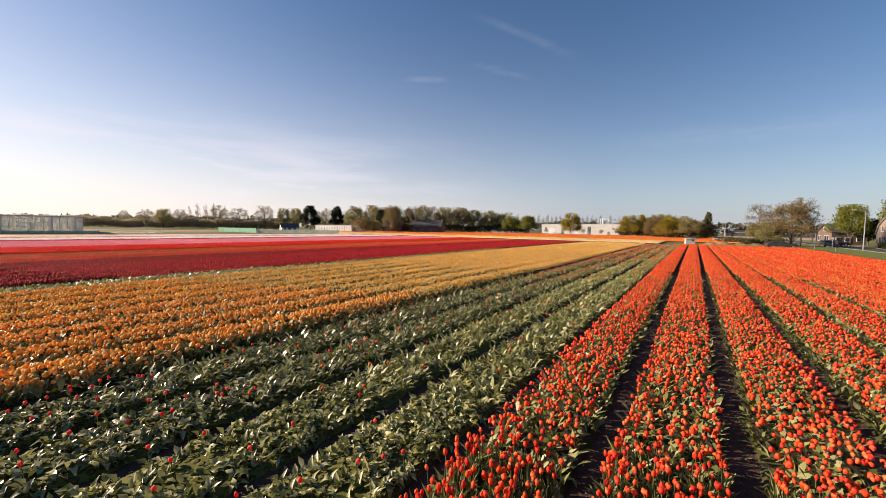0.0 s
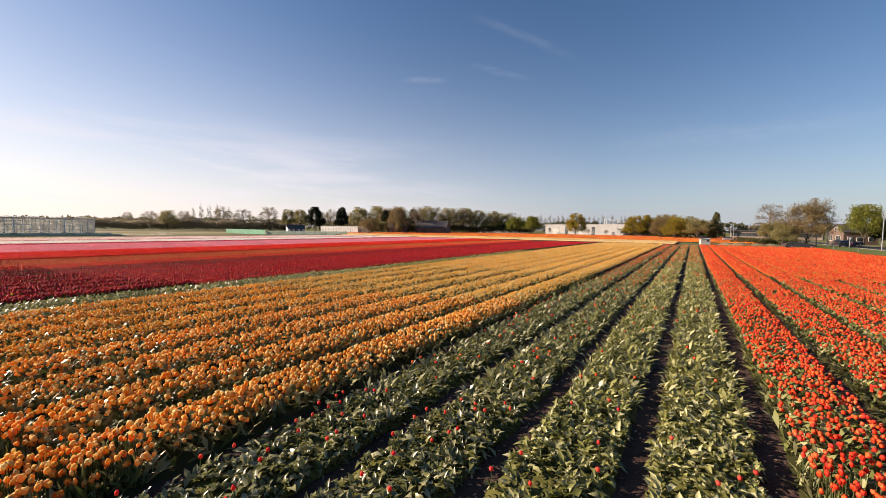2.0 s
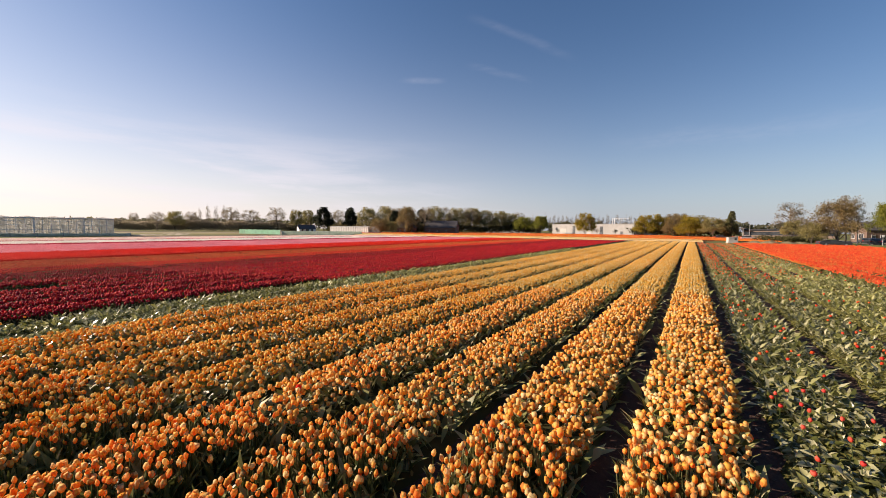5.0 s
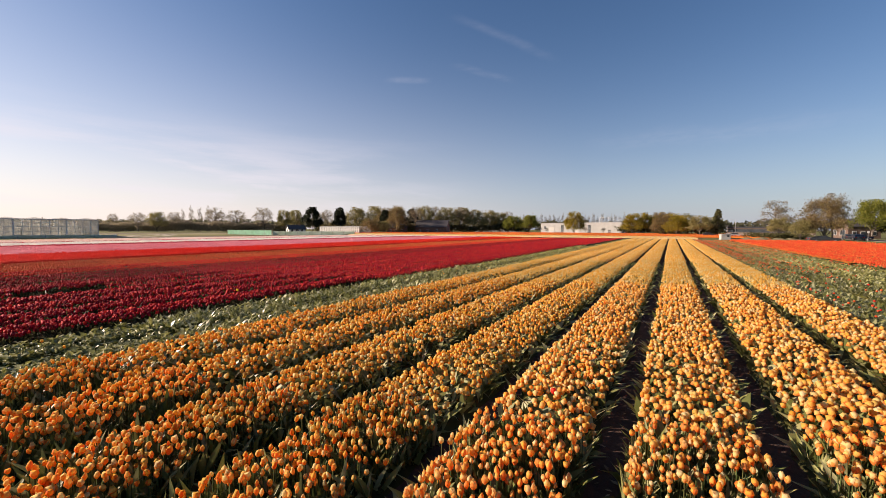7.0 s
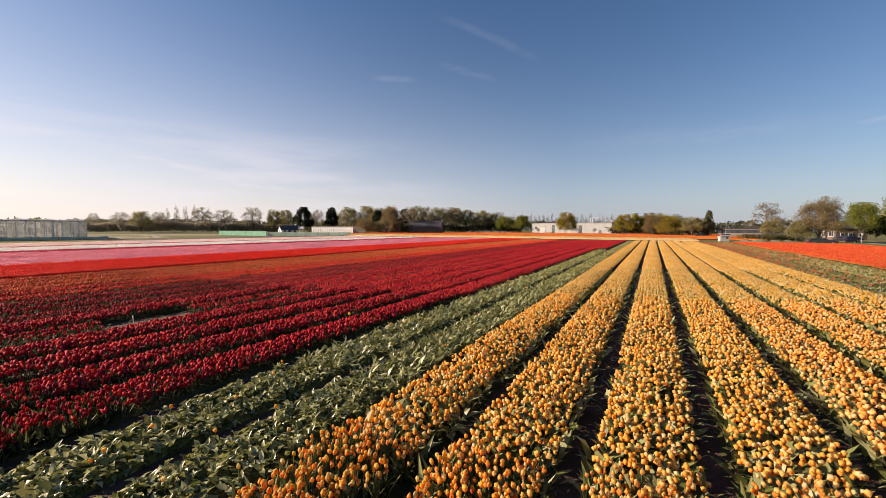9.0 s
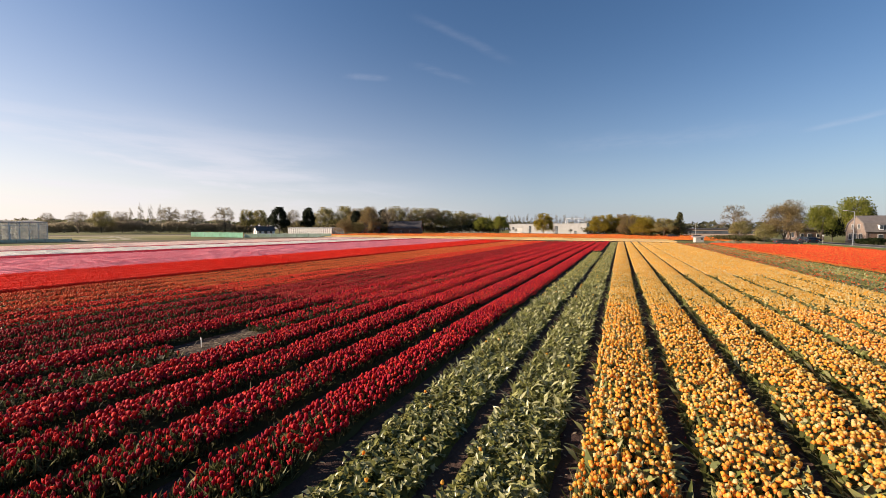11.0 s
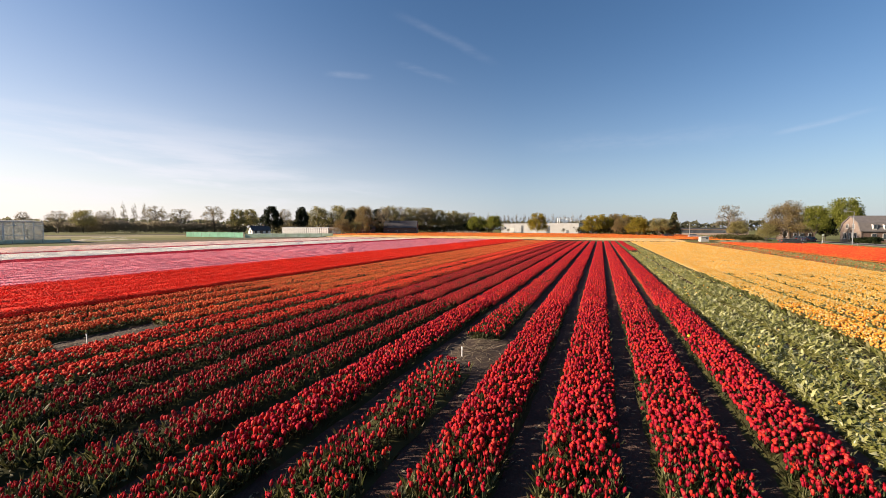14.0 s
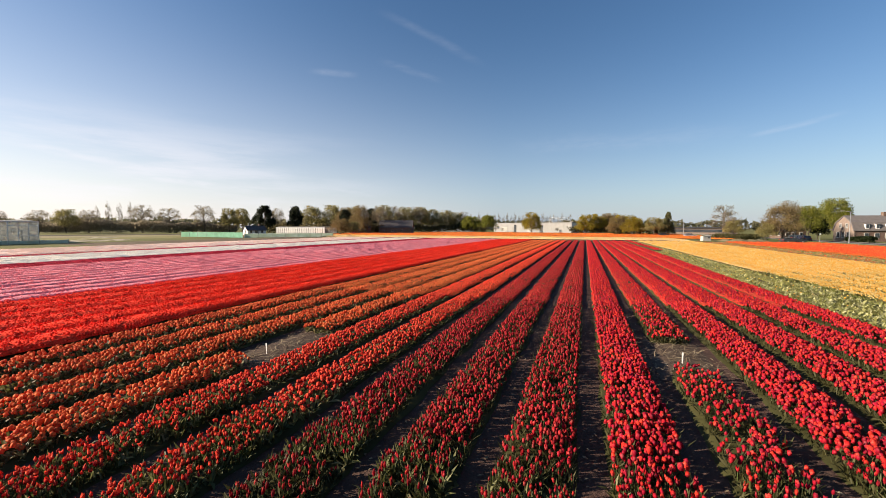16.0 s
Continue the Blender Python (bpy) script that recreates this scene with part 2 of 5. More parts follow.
DULL = leafy("dull_tulip_leaf", [(0.028, 0.029, 0.010), (0.045, 0.046, 0.015), (0.074, 0.071, 0.026), (0.130, 0.120, 0.056)], 0.60, 0.35, 0.6, 0.2)
BROAD = leafy("broad_tulip_leaf", [(0.105, 0.114, 0.027), (0.185, 0.190, 0.050), (0.285, 0.278, 0.088), (0.400, 0.388, 0.166), (0.510, 0.492, 0.280)], 0.36, 0.27, 0.6, 0.5)
BROAD_DEEP = leafy("deep_green_broad_leaf", [(0.080, 0.090, 0.021), (0.134, 0.142, 0.037), (0.200, 0.200, 0.064), (0.300, 0.290, 0.132), (0.430, 0.415, 0.260)], 0.32, 0.28, 0.6, 0.6)
FRESH = leafy("fresh_tulip_leaf", [(0.090, 0.104, 0.026), (0.150, 0.162, 0.044), (0.225, 0.226, 0.080), (0.320, 0.308, 0.160)], 0.45, 0.14, 0.6, 0.3)
# Low leaves, darkened in colour for the shade beneath the blooms.
UNDER_SHADE = leafy("low_foliage", [(0.042, 0.042, 0.016), (0.068, 0.065, 0.025)], 0.85, 0.1, 2.0, 0.1)
ORANGE = petal("orange_red_petal", [(0.82, 0.050, 0.036), (0.89, 0.095, 0.034), (0.92, 0.145, 0.038), (0.94, 0.20, 0.050), (0.95, 0.31, 0.10)])
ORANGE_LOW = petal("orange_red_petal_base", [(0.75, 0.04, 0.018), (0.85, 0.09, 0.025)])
YELLOW = petal("apricot_petal", [(0.95, 0.56, 0.070), (0.95, 0.64, 0.115), (0.95, 0.73, 0.22), (0.95, 0.86, 0.46)], 0.60, 0.06, 1.4, 0.15)
YELLOW_LOW = petal("apricot_petal_flame", [(0.93, 0.27, 0.045), (0.94, 0.35, 0.065), (0.95, 0.46, 0.12)], 0.60, 0.08, 1.15, 0.25)
BLUSH = petal("blushed_apricot_petal", [(0.95, 0.51, 0.072), (0.95, 0.59, 0.120), (0.95, 0.69, 0.23), (0.95, 0.84, 0.46)], 0.58, 0.12, 1.35, 0.25)
BLUSH_LOW = petal("blushed_apricot_petal_flame", [(0.93, 0.27, 0.048), (0.94, 0.35, 0.074), (0.95, 0.47, 0.14)], 0.58, 0.12, 1.15, 0.3)
CRIMSON = petal("crimson_petal", [(0.32, 0.008, 0.029), (0.48, 0.012, 0.041), (0.60, 0.018, 0.033), (0.69, 0.030, 0.025), (0.80, 0.060, 0.033)], 0.42, 0.12, 1.15)
DUSKY = petal("dusky_crimson_petal", [(0.22, 0.013, 0.018), (0.35, 0.020, 0.022), (0.48, 0.028, 0.028), (0.50, 0.016, 0.040), (0.58, 0.045, 0.032)], 0.44, 0.12, 1.1)
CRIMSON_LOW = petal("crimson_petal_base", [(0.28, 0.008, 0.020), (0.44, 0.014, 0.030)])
CORAL = petal("coral_red_petal", [(0.88, 0.05, 0.05), (0.92, 0.10, 0.08), (0.94, 0.17, 0.10)])
VERMIL = petal("vermilion_petal", [(0.84, 0.060, 0.035), (0.91, 0.100, 0.048), (0.94, 0.150, 0.068)])
COPPER = petal("copper_orange_petal", [(0.78, 0.135, 0.046), (0.84, 0.210, 0.062), (0.90, 0.29, 0.095)])
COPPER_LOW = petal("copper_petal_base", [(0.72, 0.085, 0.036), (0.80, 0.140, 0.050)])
SCARLET = petal("scarlet_petal", [(0.82, 0.022, 0.010), (0.89, 0.042, 0.018), (0.93, 0.07, 0.03)], 0.62)
PINK = petal("pink_petal", [(0.88, 0.20, 0.25), (0.92, 0.28, 0.33), (0.95, 0.38, 0.43)], 0.62, 0.12, 1.1)
ROSE = petal("dark_rose_petal", [(0.52, 0.015, 0.045), (0.60, 0.03, 0.07)])
CREAM = petal("cream_petal", [(0.95, 0.83, 0.68), (0.95, 0.88, 0.76), (0.95, 0.92, 0.82)], 0.68, 0.05, 0.8)
SALMON = petal("salmon_petal", [(0.95, 0.54, 0.40), (0.95, 0.62, 0.48), (0.95, 0.70, 0.56)], 0.68, 0.05, 0.8)
BARK = ground_mat("grey_brown_bark", [(0.3, (0.095, 0.078, 0.060)), (0.7, (0.180, 0.148, 0.118))], 2.0, fine_scale=12.0)
WHITE = paint("white_plaster", (0.74, 0.72, 0.68), 0.8)
DARKROOF = paint("dark_roof_tile", (0.060, 0.055, 0.055), 0.7)
GREYROOF = paint("grey_roof", (0.125, 0.112, 0.105), 0.8)
STEEL = paint("grey_steel", (0.35, 0.36, 0.37), 0.45, 0.6)
OLDWHITE = paint("old_white_window_paint", (0.42, 0.41, 0.38), 0.6)
WHITEFRAME = paint("white_frame_paint", (0.66, 0.65, 0.62), 0.5)
DARKPAINT = paint("dark_paint", (0.035, 0.037, 0.042), 0.4)
BLUEPAINT = paint("dark_blue_car_paint", (0.020, 0.030, 0.075), 0.25, 0.3)
GREYPAINT = paint("silver_car_paint", (0.45, 0.46, 0.48), 0.3, 0.4)
RUBBER = paint("black_rubber", (0.02, 0.02, 0.02), 0.85)
NET = leafy("green_windbreak_net", [(0.36, 0.70, 0.52), (0.44, 0.76, 0.60)], 0.8, 0.6)
PALENET = leafy("pale_green_windbreak_net", [(0.56, 0.64, 0.57), (0.64, 0.70, 0.64)], 0.8, 0.6)
BRICK = brick_mat("red_brown_brick", (0.13, 0.075, 0.052), (0.17, 0.15, 0.13))
PALEBRICK = brick_mat("pale_brick", (0.215, 0.155, 0.120), (0.24, 0.21, 0.18))
PANEL = paint("pale_grey_panel", (0.27, 0.27, 0.26), 0.85, 0, 0.18, 0.3)
CONCRETE = paint("pale_concrete_panel", (0.36, 0.35, 0.32), 0.85, 0, 0.15, 0.3)
KERB = paint("weathered_kerb_concrete", (0.17, 0.165, 0.15), 0.9)
GLASS = glass_mat()
GHGLASS = greenhouse_glass()

# ---------------------------------------------------------------- mesh helpers


def empty(name, at=(0, 0, 0), turn=0.0, size=(1, 1, 1)):
    e = new(name)
    e.empty_display_size = 0.2
    e.location, e.rotation_euler, e.scale = at, (0, 0, radians(turn)), size
    return e


def raw_mesh(name, co, faces, mats, slots=None, smooth=False):
    """A mesh out of arrays: co (n, 3); faces a list of index arrays of equal width."""
    me = bpy.data.meshes.new(name)
    me.vertices.add(len(co))
    me.vertices.foreach_set("co", np.asarray(co, np.float32).ravel())
    total = np.concatenate([np.full(len(f), f.shape[1], np.int32) for f in faces])
    loops = np.concatenate([f.ravel() for f in faces]).astype(np.int32)
    me.loops.add(len(loops))
    me.loops.foreach_set("vertex_index", loops)
    me.polygons.add(len(total))
    me.polygons.foreach_set("loop_start", np.concatenate([[0], np.cumsum(total)[:-1]]).astype(np.int32))
    for m in mats:
        me.materials.append(m)
    if slots is not None:
        me.polygons.foreach_set("material_index", np.concatenate(slots).astype(np.int32))
    if smooth:
        me.polygons.foreach_set("use_smooth", np.ones(len(total), bool))
    me.update(calc_edges=True)
    return me


class Shape:
    """A small template: vertices, triangles and quads with a slot each."""

    def __init__(self):
        self.v, self.tri, self.quad, self.ts, self.qs = [], [], [], [], []

    def face(self, *idx, slot=0):
        if len(idx) == 3:
            self.tri.append(idx)
            self.ts.append(slot)
        else:
            self.quad.append(idx)
            self.qs.append(slot)

    def arrays(self):
        return (np.array(self.v, float), np.array(self.tri, int).reshape(-1, 3), np.array(self.quad, int).reshape(-1, 4),
                np.array(self.ts, int), np.array(self.qs, int))


def strew(name, shapes, which, place, spin, tilt, lean, size, mats, smooth=False):
    """One mesh of many copies of the shapes; arrays give each copy's place, turns (radians) and size."""
    co, tris, quads, ts, qs, base = [], [], [], [], [], 0
    for k, s in enumerate(shapes):
        sel = np.where(which == k)[0]
        if not len(sel):
            continue
        v, t, q, a, b = s.arrays()
        sz = size[sel] if size.ndim == 2 else np.repeat(size[sel][:, None], 3, 1)
        p = v[None] * sz[:, None, :]
        ct, st = np.cos(tilt[sel])[:, None], np.sin(tilt[sel])[:, None]
        y, z = p[..., 1] * ct - p[..., 2] * st, p[..., 1] * st + p[..., 2] * ct
        cl, sl = np.cos(lean[sel])[:, None], np.sin(lean[sel])[:, None]
        x, z = p[..., 0] * cl + z * sl, -p[..., 0] * sl + z * cl
        cs, sn = np.cos(spin[sel])[:, None], np.sin(spin[sel])[:, None]
        w = np.stack([x * cs - y * sn, x * sn + y * cs, z], -1) + place[sel][:, None, :]
        off = base + np.arange(len(sel))[:, None, None] * len(v)
        co.append(w.reshape(-1, 3))
        if len(t):
            tris.append((t[None] + off).reshape(-1, 3))
            ts.append(np.tile(a, len(sel)))
        if len(q):
            quads.append((q[None] + off).reshape(-1, 4))
            qs.append(np.tile(b, len(sel)))
        base += len(sel) * len(v)
    faces, slots = [], []
    if tris:
        faces.append(np.concatenate(tris))
        slots.append(np.concatenate(ts))
    if quads:
        faces.append(np.concatenate(quads))
        slots.append(np.concatenate(qs))
    return raw_mesh(name, np.concatenate(co), faces, mats, slots, smooth)


def under(name, me, parent, label="", kind=""):
    ob = new(name, me)
    ob.parent = parent
    return tagged(ob, label=label, kind=kind)


def box_bm(bm, lo, hi, bevel=0.0):
    r = bmesh.ops.create_cube(bm, size=1.0)
    for v in r["verts"]:
        v.co = Vector([(lo[i] + hi[i]) / 2 + v.co[i] * (hi[i] - lo[i]) for i in range(3)])
    if bevel:
        bmesh.ops.bevel(bm, geom=list({e for v in r["verts"] for e in v.link_edges}), offset=bevel, segments=2, affect="EDGES")


def part(name, bm, mat, parent, label="", smooth=False):
    me = bpy.data.meshes.new(name)
    bm.to_mesh(me)
    bm.free()
    me.materials.append(mat)
    if smooth:
        me.polygons.foreach_set("use_smooth", np.ones(len(me.polygons), bool))
    return under(name, me, parent, label)


def box_part(name, lo, hi, mat, parent, label="", bevel=0.0):
    bm = bmesh.new()
    box_bm(bm, lo, hi, bevel)
    return part(name, bm, mat, parent, label)


def prism_part(name, outline, y0, y1, mat, parent, label=""):
    """An outline in x and z, drawn out from y0 to y1."""
    bm = bmesh.new()
    a = [bm.verts.new((x, y0, z)) for x, z in outline]
    b = [bm.verts.new((x, y1, z)) for x, z in outline]
    bm.faces.new(a)
    bm.faces.new(b[::-1])
    for i in range(len(a)):
        j = (i + 1) % len(a)
        bm.faces.new((a[i], b[i], b[j], a[j]))
    bmesh.ops.recalc_face_normals(bm, faces=bm.faces)
    return part(name, bm, mat, parent, label)


def rod(bm, a, b, r0, r1, sides=8):
    a, b = Vector(a), Vector(b)
    q = (b - a).to_track_quat("Z", "Y")
    rings = []
    for c, r in ((a, r0), (b, r1)):
        rings.append([bm.verts.new(c + q @ Vector((r * math.cos(k * math.tau / sides), r * math.sin(k * math.tau / sides), 0))) for k in range(sides)])
    for k in range(sides):
        j = (k + 1) % sides
        bm.faces.new((rings[0][k], rings[0][j], rings[1][j], rings[1][k]))
    bm.faces.new(rings[0][::-1])
    bm.faces.new(rings[1])


# ---------------------------------------------------------------- ground, road


def sheet(name, x0, x1, y0, y1, z, mat, nx=1, ny=1, rough=0.0, label="", category="", skew=0.0):
    xs, ys = np.linspace(x0, x1, nx + 1), np.linspace(y0, y1, ny + 1)
    gx, gy = np.meshgrid(xs, ys)
    gz = np.full(gx.shape, float(z)) + np.random.uniform(-rough, rough, gx.shape)
    co = np.stack([gx + skew * (gy - y0), gy, gz], -1).reshape(-1, 3)
    i = (np.arange(ny)[:, None] * (nx + 1) + np.arange(nx)[None]).ravel()
    me = raw_mesh(name, co, [np.stack([i, i + 1, i + nx + 2, i + nx + 1], 1)], [mat])
    return tagged(new(name, me), label, category, kind="structure")


sheet("ground", -2600, 2600, -2600, 2600, -0.03, GRASS, 40, 40, label="flat rough grassland reaching the horizon", category="ground")
sheet("field_soil", -109, 16.5, -14, 110.5, 0.0, SOIL, 90, 90, 0.02, "dark moist soil between the tulip beds", "soil")
sheet("headland", -165, 22, 110.6, 116.3, -0.005, ground_mat("trodden_headland", [(0.3, (0.10, 0.10, 0.035)), (0.7, (0.20, 0.17, 0.075))], 0.5), 60, 10, 0.02,
      "trodden grass headland at the end of the beds", "ground")
sheet("field_margin", -134, -109.2, 46, 113, -0.012, ground_mat("bare_brown_margin", [(0.3, (0.085, 0.060, 0.040)), (0.7, (0.170, 0.130, 0.075))], 0.3), 10, 60, 0.01,
      "bare brown margin beside the tulip beds", "ground")
sheet("dry_bank", -250, -212, 10, 135, -0.01, ground_mat("dry_grass_bank", [(0.3, (0.20, 0.17, 0.085)), (0.7, (0.32, 0.275, 0.15))], 0.2), 8, 30, 0.02,
      "strip of dry pale grass before the hedge", "ground", 0.35)
sheet("ditch_bank", -285, -256, 10, 140, -0.006, ground_mat("dark_ditch_bank", [(0.3, (0.045, 0.038, 0.020)), (0.7, (0.085, 0.070, 0.035))], 0.2), 4, 30, 0.02,
      "dark bank of a ditch across the pasture", "ground", 0.45)
sheet("mown_strip", -186, -162, 52, 125, -0.014, ground_mat("yellow_mown_grass", [(0.3, (0.17, 0.165, 0.05)), (0.7, (0.25, 0.225, 0.085))], 0.1), 8, 30, 0.01,
      "yellowish mown strip of the pasture", "ground", 0.1)
sheet("verge", 16.7, 23.0, -14, 200, 0.03, VERGE, 8, 90, 0.03, "mown green grass verge beside the road", "grass", 0.025)
sheet("road", 23.2, 29.2, -40, 420, 0.0, ASPHALT, 1, 1, 0, "grey asphalt road along the field", "road", 0.025)
for side in (0, 1):
    me = raw_mesh("kerb", np.array([(x, y, z) for y in (-40, 420) for x, z in ((0, -0.05), (0, 0.06), (0.12, 0.06), (0.12, -0.05))], float),
                  [np.array([[0, 1, 5, 4], [1, 2, 6, 5], [2, 3, 7, 6]])], [KERB])
    for v in me.vertices:
        v.co.x += (23.04 if side == 0 else 29.22) + 0.025 * (v.co.y + 40)
    tagged(new("kerb", me), "pale concrete kerb along the road", "kerb", kind="structure")

# ---------------------------------------------------------------- tulips


def bloom_shape(sides, profile, tips, heart, twist=0.0, swell=0.10):
    """A tulip cup: rings of (height, radius, slot of the band above; 2: petals in turn), petal tips and a recessed heart."""
    s = Shape()
    for j, (z, r, _) in enumerate(profile):
        for k in range(sides):
            a = (k + 0.5 * (j % 2) * twist) * math.tau / sides
            rr = r * ((1 + swell if k % 2 else 1 - swell) if j else 1.0)
            zz = z
            if j == len(profile) - 1:
                zz += tips if k % 2 else -tips * 0.5
            s.v.append((rr * math.cos(a), rr * math.sin(a), zz))
    for j in range(len(profile) - 1):
        for k in range(sides):
            m = (k + 1) % sides
            s.face(j * sides + k, j * sides + m, (j + 1) * sides + m, (j + 1) * sides + k, slot=k % 2 if profile[j][2] == 2 else profile[j][2])
    top = (len(profile) - 1) * sides
    s.v.append((0, 0, heart))
    for k in range(sides):
        s.face(top + k, top + (k + 1) % sides, len(s.v) - 1, slot=0)
    return s


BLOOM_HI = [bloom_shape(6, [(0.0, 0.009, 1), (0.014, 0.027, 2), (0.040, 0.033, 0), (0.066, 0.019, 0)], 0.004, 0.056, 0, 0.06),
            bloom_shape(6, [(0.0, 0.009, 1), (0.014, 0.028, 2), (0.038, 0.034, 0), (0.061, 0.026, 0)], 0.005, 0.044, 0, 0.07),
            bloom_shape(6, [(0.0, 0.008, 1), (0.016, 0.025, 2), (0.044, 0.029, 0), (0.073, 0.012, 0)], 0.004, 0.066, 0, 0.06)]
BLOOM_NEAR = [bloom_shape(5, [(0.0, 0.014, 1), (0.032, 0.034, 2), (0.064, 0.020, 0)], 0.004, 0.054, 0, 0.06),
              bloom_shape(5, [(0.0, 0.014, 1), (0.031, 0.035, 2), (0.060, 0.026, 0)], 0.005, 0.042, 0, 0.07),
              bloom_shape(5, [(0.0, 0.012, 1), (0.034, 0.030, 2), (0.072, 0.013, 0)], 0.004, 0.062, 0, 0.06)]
BLOOM_RAGGED = [bloom_shape(5, [(0.0, 0.012, 1), (0.028, 0.030, 0), (0.064, 0.024, 0)], 0.016, 0.036, 0, 0.14),
                bloom_shape(5, [(0.0, 0.012, 1), (0.034, 0.028, 2), (0.070, 0.015, 0)], 0.012, 0.045, 0, 0.10),
                bloom_shape(5, [(0.0, 0.010, 1), (0.024, 0.032, 0), (0.055, 0.033, 0)], 0.020, 0.024, 0, 0.18)]
mid_cup = Shape()
mid_cup.v = [(r * math.cos((k + 0.5 * j) * math.tau / 3), r * math.sin((k + 0.5 * j) * math.tau / 3), z)
             for j, (z, r) in enumerate(((0.010, 0.034), (0.052, 0.038))) for k in range(3)] + [(0, 0, 0.070)]
for k in range(3):
    m = (k + 1) % 3
    mid_cup.face(k, m, 3 + k, slot=1)
    mid_cup.face(m, 3 + m, 3 + k, slot=0)
    mid_cup.face(3 + k, 3 + m, 6, slot=0)
BLOOM_MID = [mid_cup]
far_cup = Shape()
far_cup.v = [(0.039 * math.cos(k * math.tau / 4), 0.039 * math.sin(k * math.tau / 4), 0.012) for k in range(4)] + [(0, 0, 0.070)]
for k in range(4):
    far_cup.face(k, (k + 1) % 4, 4, slot=0)
BLOOM_FAR = [far_cup]


def blade_shape(rows, width, fold, droop, tipx, wave=0.0):
    """A leaf that rises along z and bends towards x. Rows of three vertices, closed to a tip."""
    s = Shape()
    for i in range(rows):
        u = i / rows
        w = width * math.sin(math.pi * (0.16 + 0.84 * u) ** 0.8) * 0.5 + 0.003
        x, z = tipx * u ** 1.6, u - droop * u ** 2.4
        for side in (-1, 0, 1):
            lift = (fold * w if side else 0.0) + wave * math.sin(7 * u + side * 1.7) * abs(side)
            s.v.append((x - lift * 0.9, side * w, z + lift * 0.3))
    s.v.append((tipx, 0, 1 - droop))
    for i in range(rows - 1):
        for k in (0, 1):
            a = i * 3 + k
            s.face(a, a + 1, a + 4, a + 3)
    e = (rows - 1) * 3
    s.face(e, e + 1, len(s.v) - 1)
    s.face(e + 1, e + 2, len(s.v) - 1)
    return s


LEAF_HI = [blade_shape(2, 0.17, 0.7, 0.10, 0.22), blade_shape(2, 0.20, 0.5, 0.30, 0.45), blade_shape(2, 0.15, 0.8, 0.02, 0.10)]
LEAF_THIN = []
for wide_leaf, reach in ((0.13, 0.14), (0.16, 0.34), (0.11, 0.06)):
    slim = Shape()
    slim.v = [(0, -0.02, 0), (reach * 0.45 - 0.02, -wide_leaf / 2, 0.52), (reach * 0.45 - 0.02, wide_leaf / 2, 0.48), (reach, 0, 1 - reach * 0.4)]
    slim.face(0, 1, 2)
    slim.face(1, 3, 2)
    LEAF_THIN.append(slim)
LEAF_BROAD = [blade_shape(2, 0.46, 0.55, 0.35, 0.62, 0.10), blade_shape(2, 0.54, 0.40, 0.62, 0.80, 0.12),
              blade_shape(2, 0.42, 0.7, 0.15, 0.40, 0.08), blade_shape(2, 0.52, 0.30, 0.85, 0.85, 0.14)]
flat_leaf = Shape()
flat_leaf.v = [(0, 0, 0), (0.14, 0.13, 0.50), (0.22, -0.12, 0.55), (0.48, 0.02, 0.84)]
flat_leaf.face(0, 1, 2)
flat_leaf.face(2, 1, 3)
LEAF_MID = [flat_leaf]
stem_shape = Shape()
stem_shape.v = [(0.005 * math.cos(k * math.tau / 3), 0.005 * math.sin(k * math.tau / 3), z) for z in (0, 1) for k in range(3)]
for k in range(3):
    stem_shape.face(k, (k + 1) % 3, 3 + (k + 1) % 3, 3 + k)
STEMS = [stem_shape]

P = 1.5          # from path to path
HALF = 0.515      # half the planted width of a bed
rng = np.random.default_rng(7)


def near_line(x):
    """The y above which the beds lie close to the flight line."""
    return float(np.interp(x, (-31.5, -24.6, -19.5, -15.8, -11.5, -7.2, 1.0), (3.5, 6.1, 7.5, 8.3, 9.8, 11.9, 17.1)))


WIDTH = {"apricot": 0.565, "orange": 0.56, "crimson": 0.505, "thin": 0.49, "dusky": 0.50, "vermilion": 0.49, "copper": 0.49, "topped": 0.56, "scarlet": 0.72}


def spots(x, y0, y1, per_metre, rows=9, gaps=(), half=None):
    """Places of plants: loose rows along the bed, thinned here and there."""
    n = int(max(0.0, y1 - y0) * per_metre)
    if n == 0:
        return np.zeros((0, 2))
    lane = rng.integers(0, rows, n)
    half = half or WIDTH.get(kind_of(math.floor(x / P)), HALF)
    px = x + (lane + 0.5 + rng.normal(0, 0.24, n)) / rows * 2 * half - half
    py = rng.uniform(y0, y1, n)
    keep = np.ones(n, bool)
    for g0, g1 in gaps:
        keep &= ~((py > g0) & (py < g1))
    return np.stack([px, py], 1)[keep]


def clumps(xy, depth=0.35):
    """Which plants stay where the stand is thin in places."""
    v = np.sin(xy[:, 0] * 5.1 + 1.7 * np.sin(xy[:, 1] * 0.9)) + np.sin(xy[:, 1] * 2.3 + xy[:, 0] * 1.3) + rng.normal(0, 0.9, len(xy))
    return v > -2.6 + depth * 2


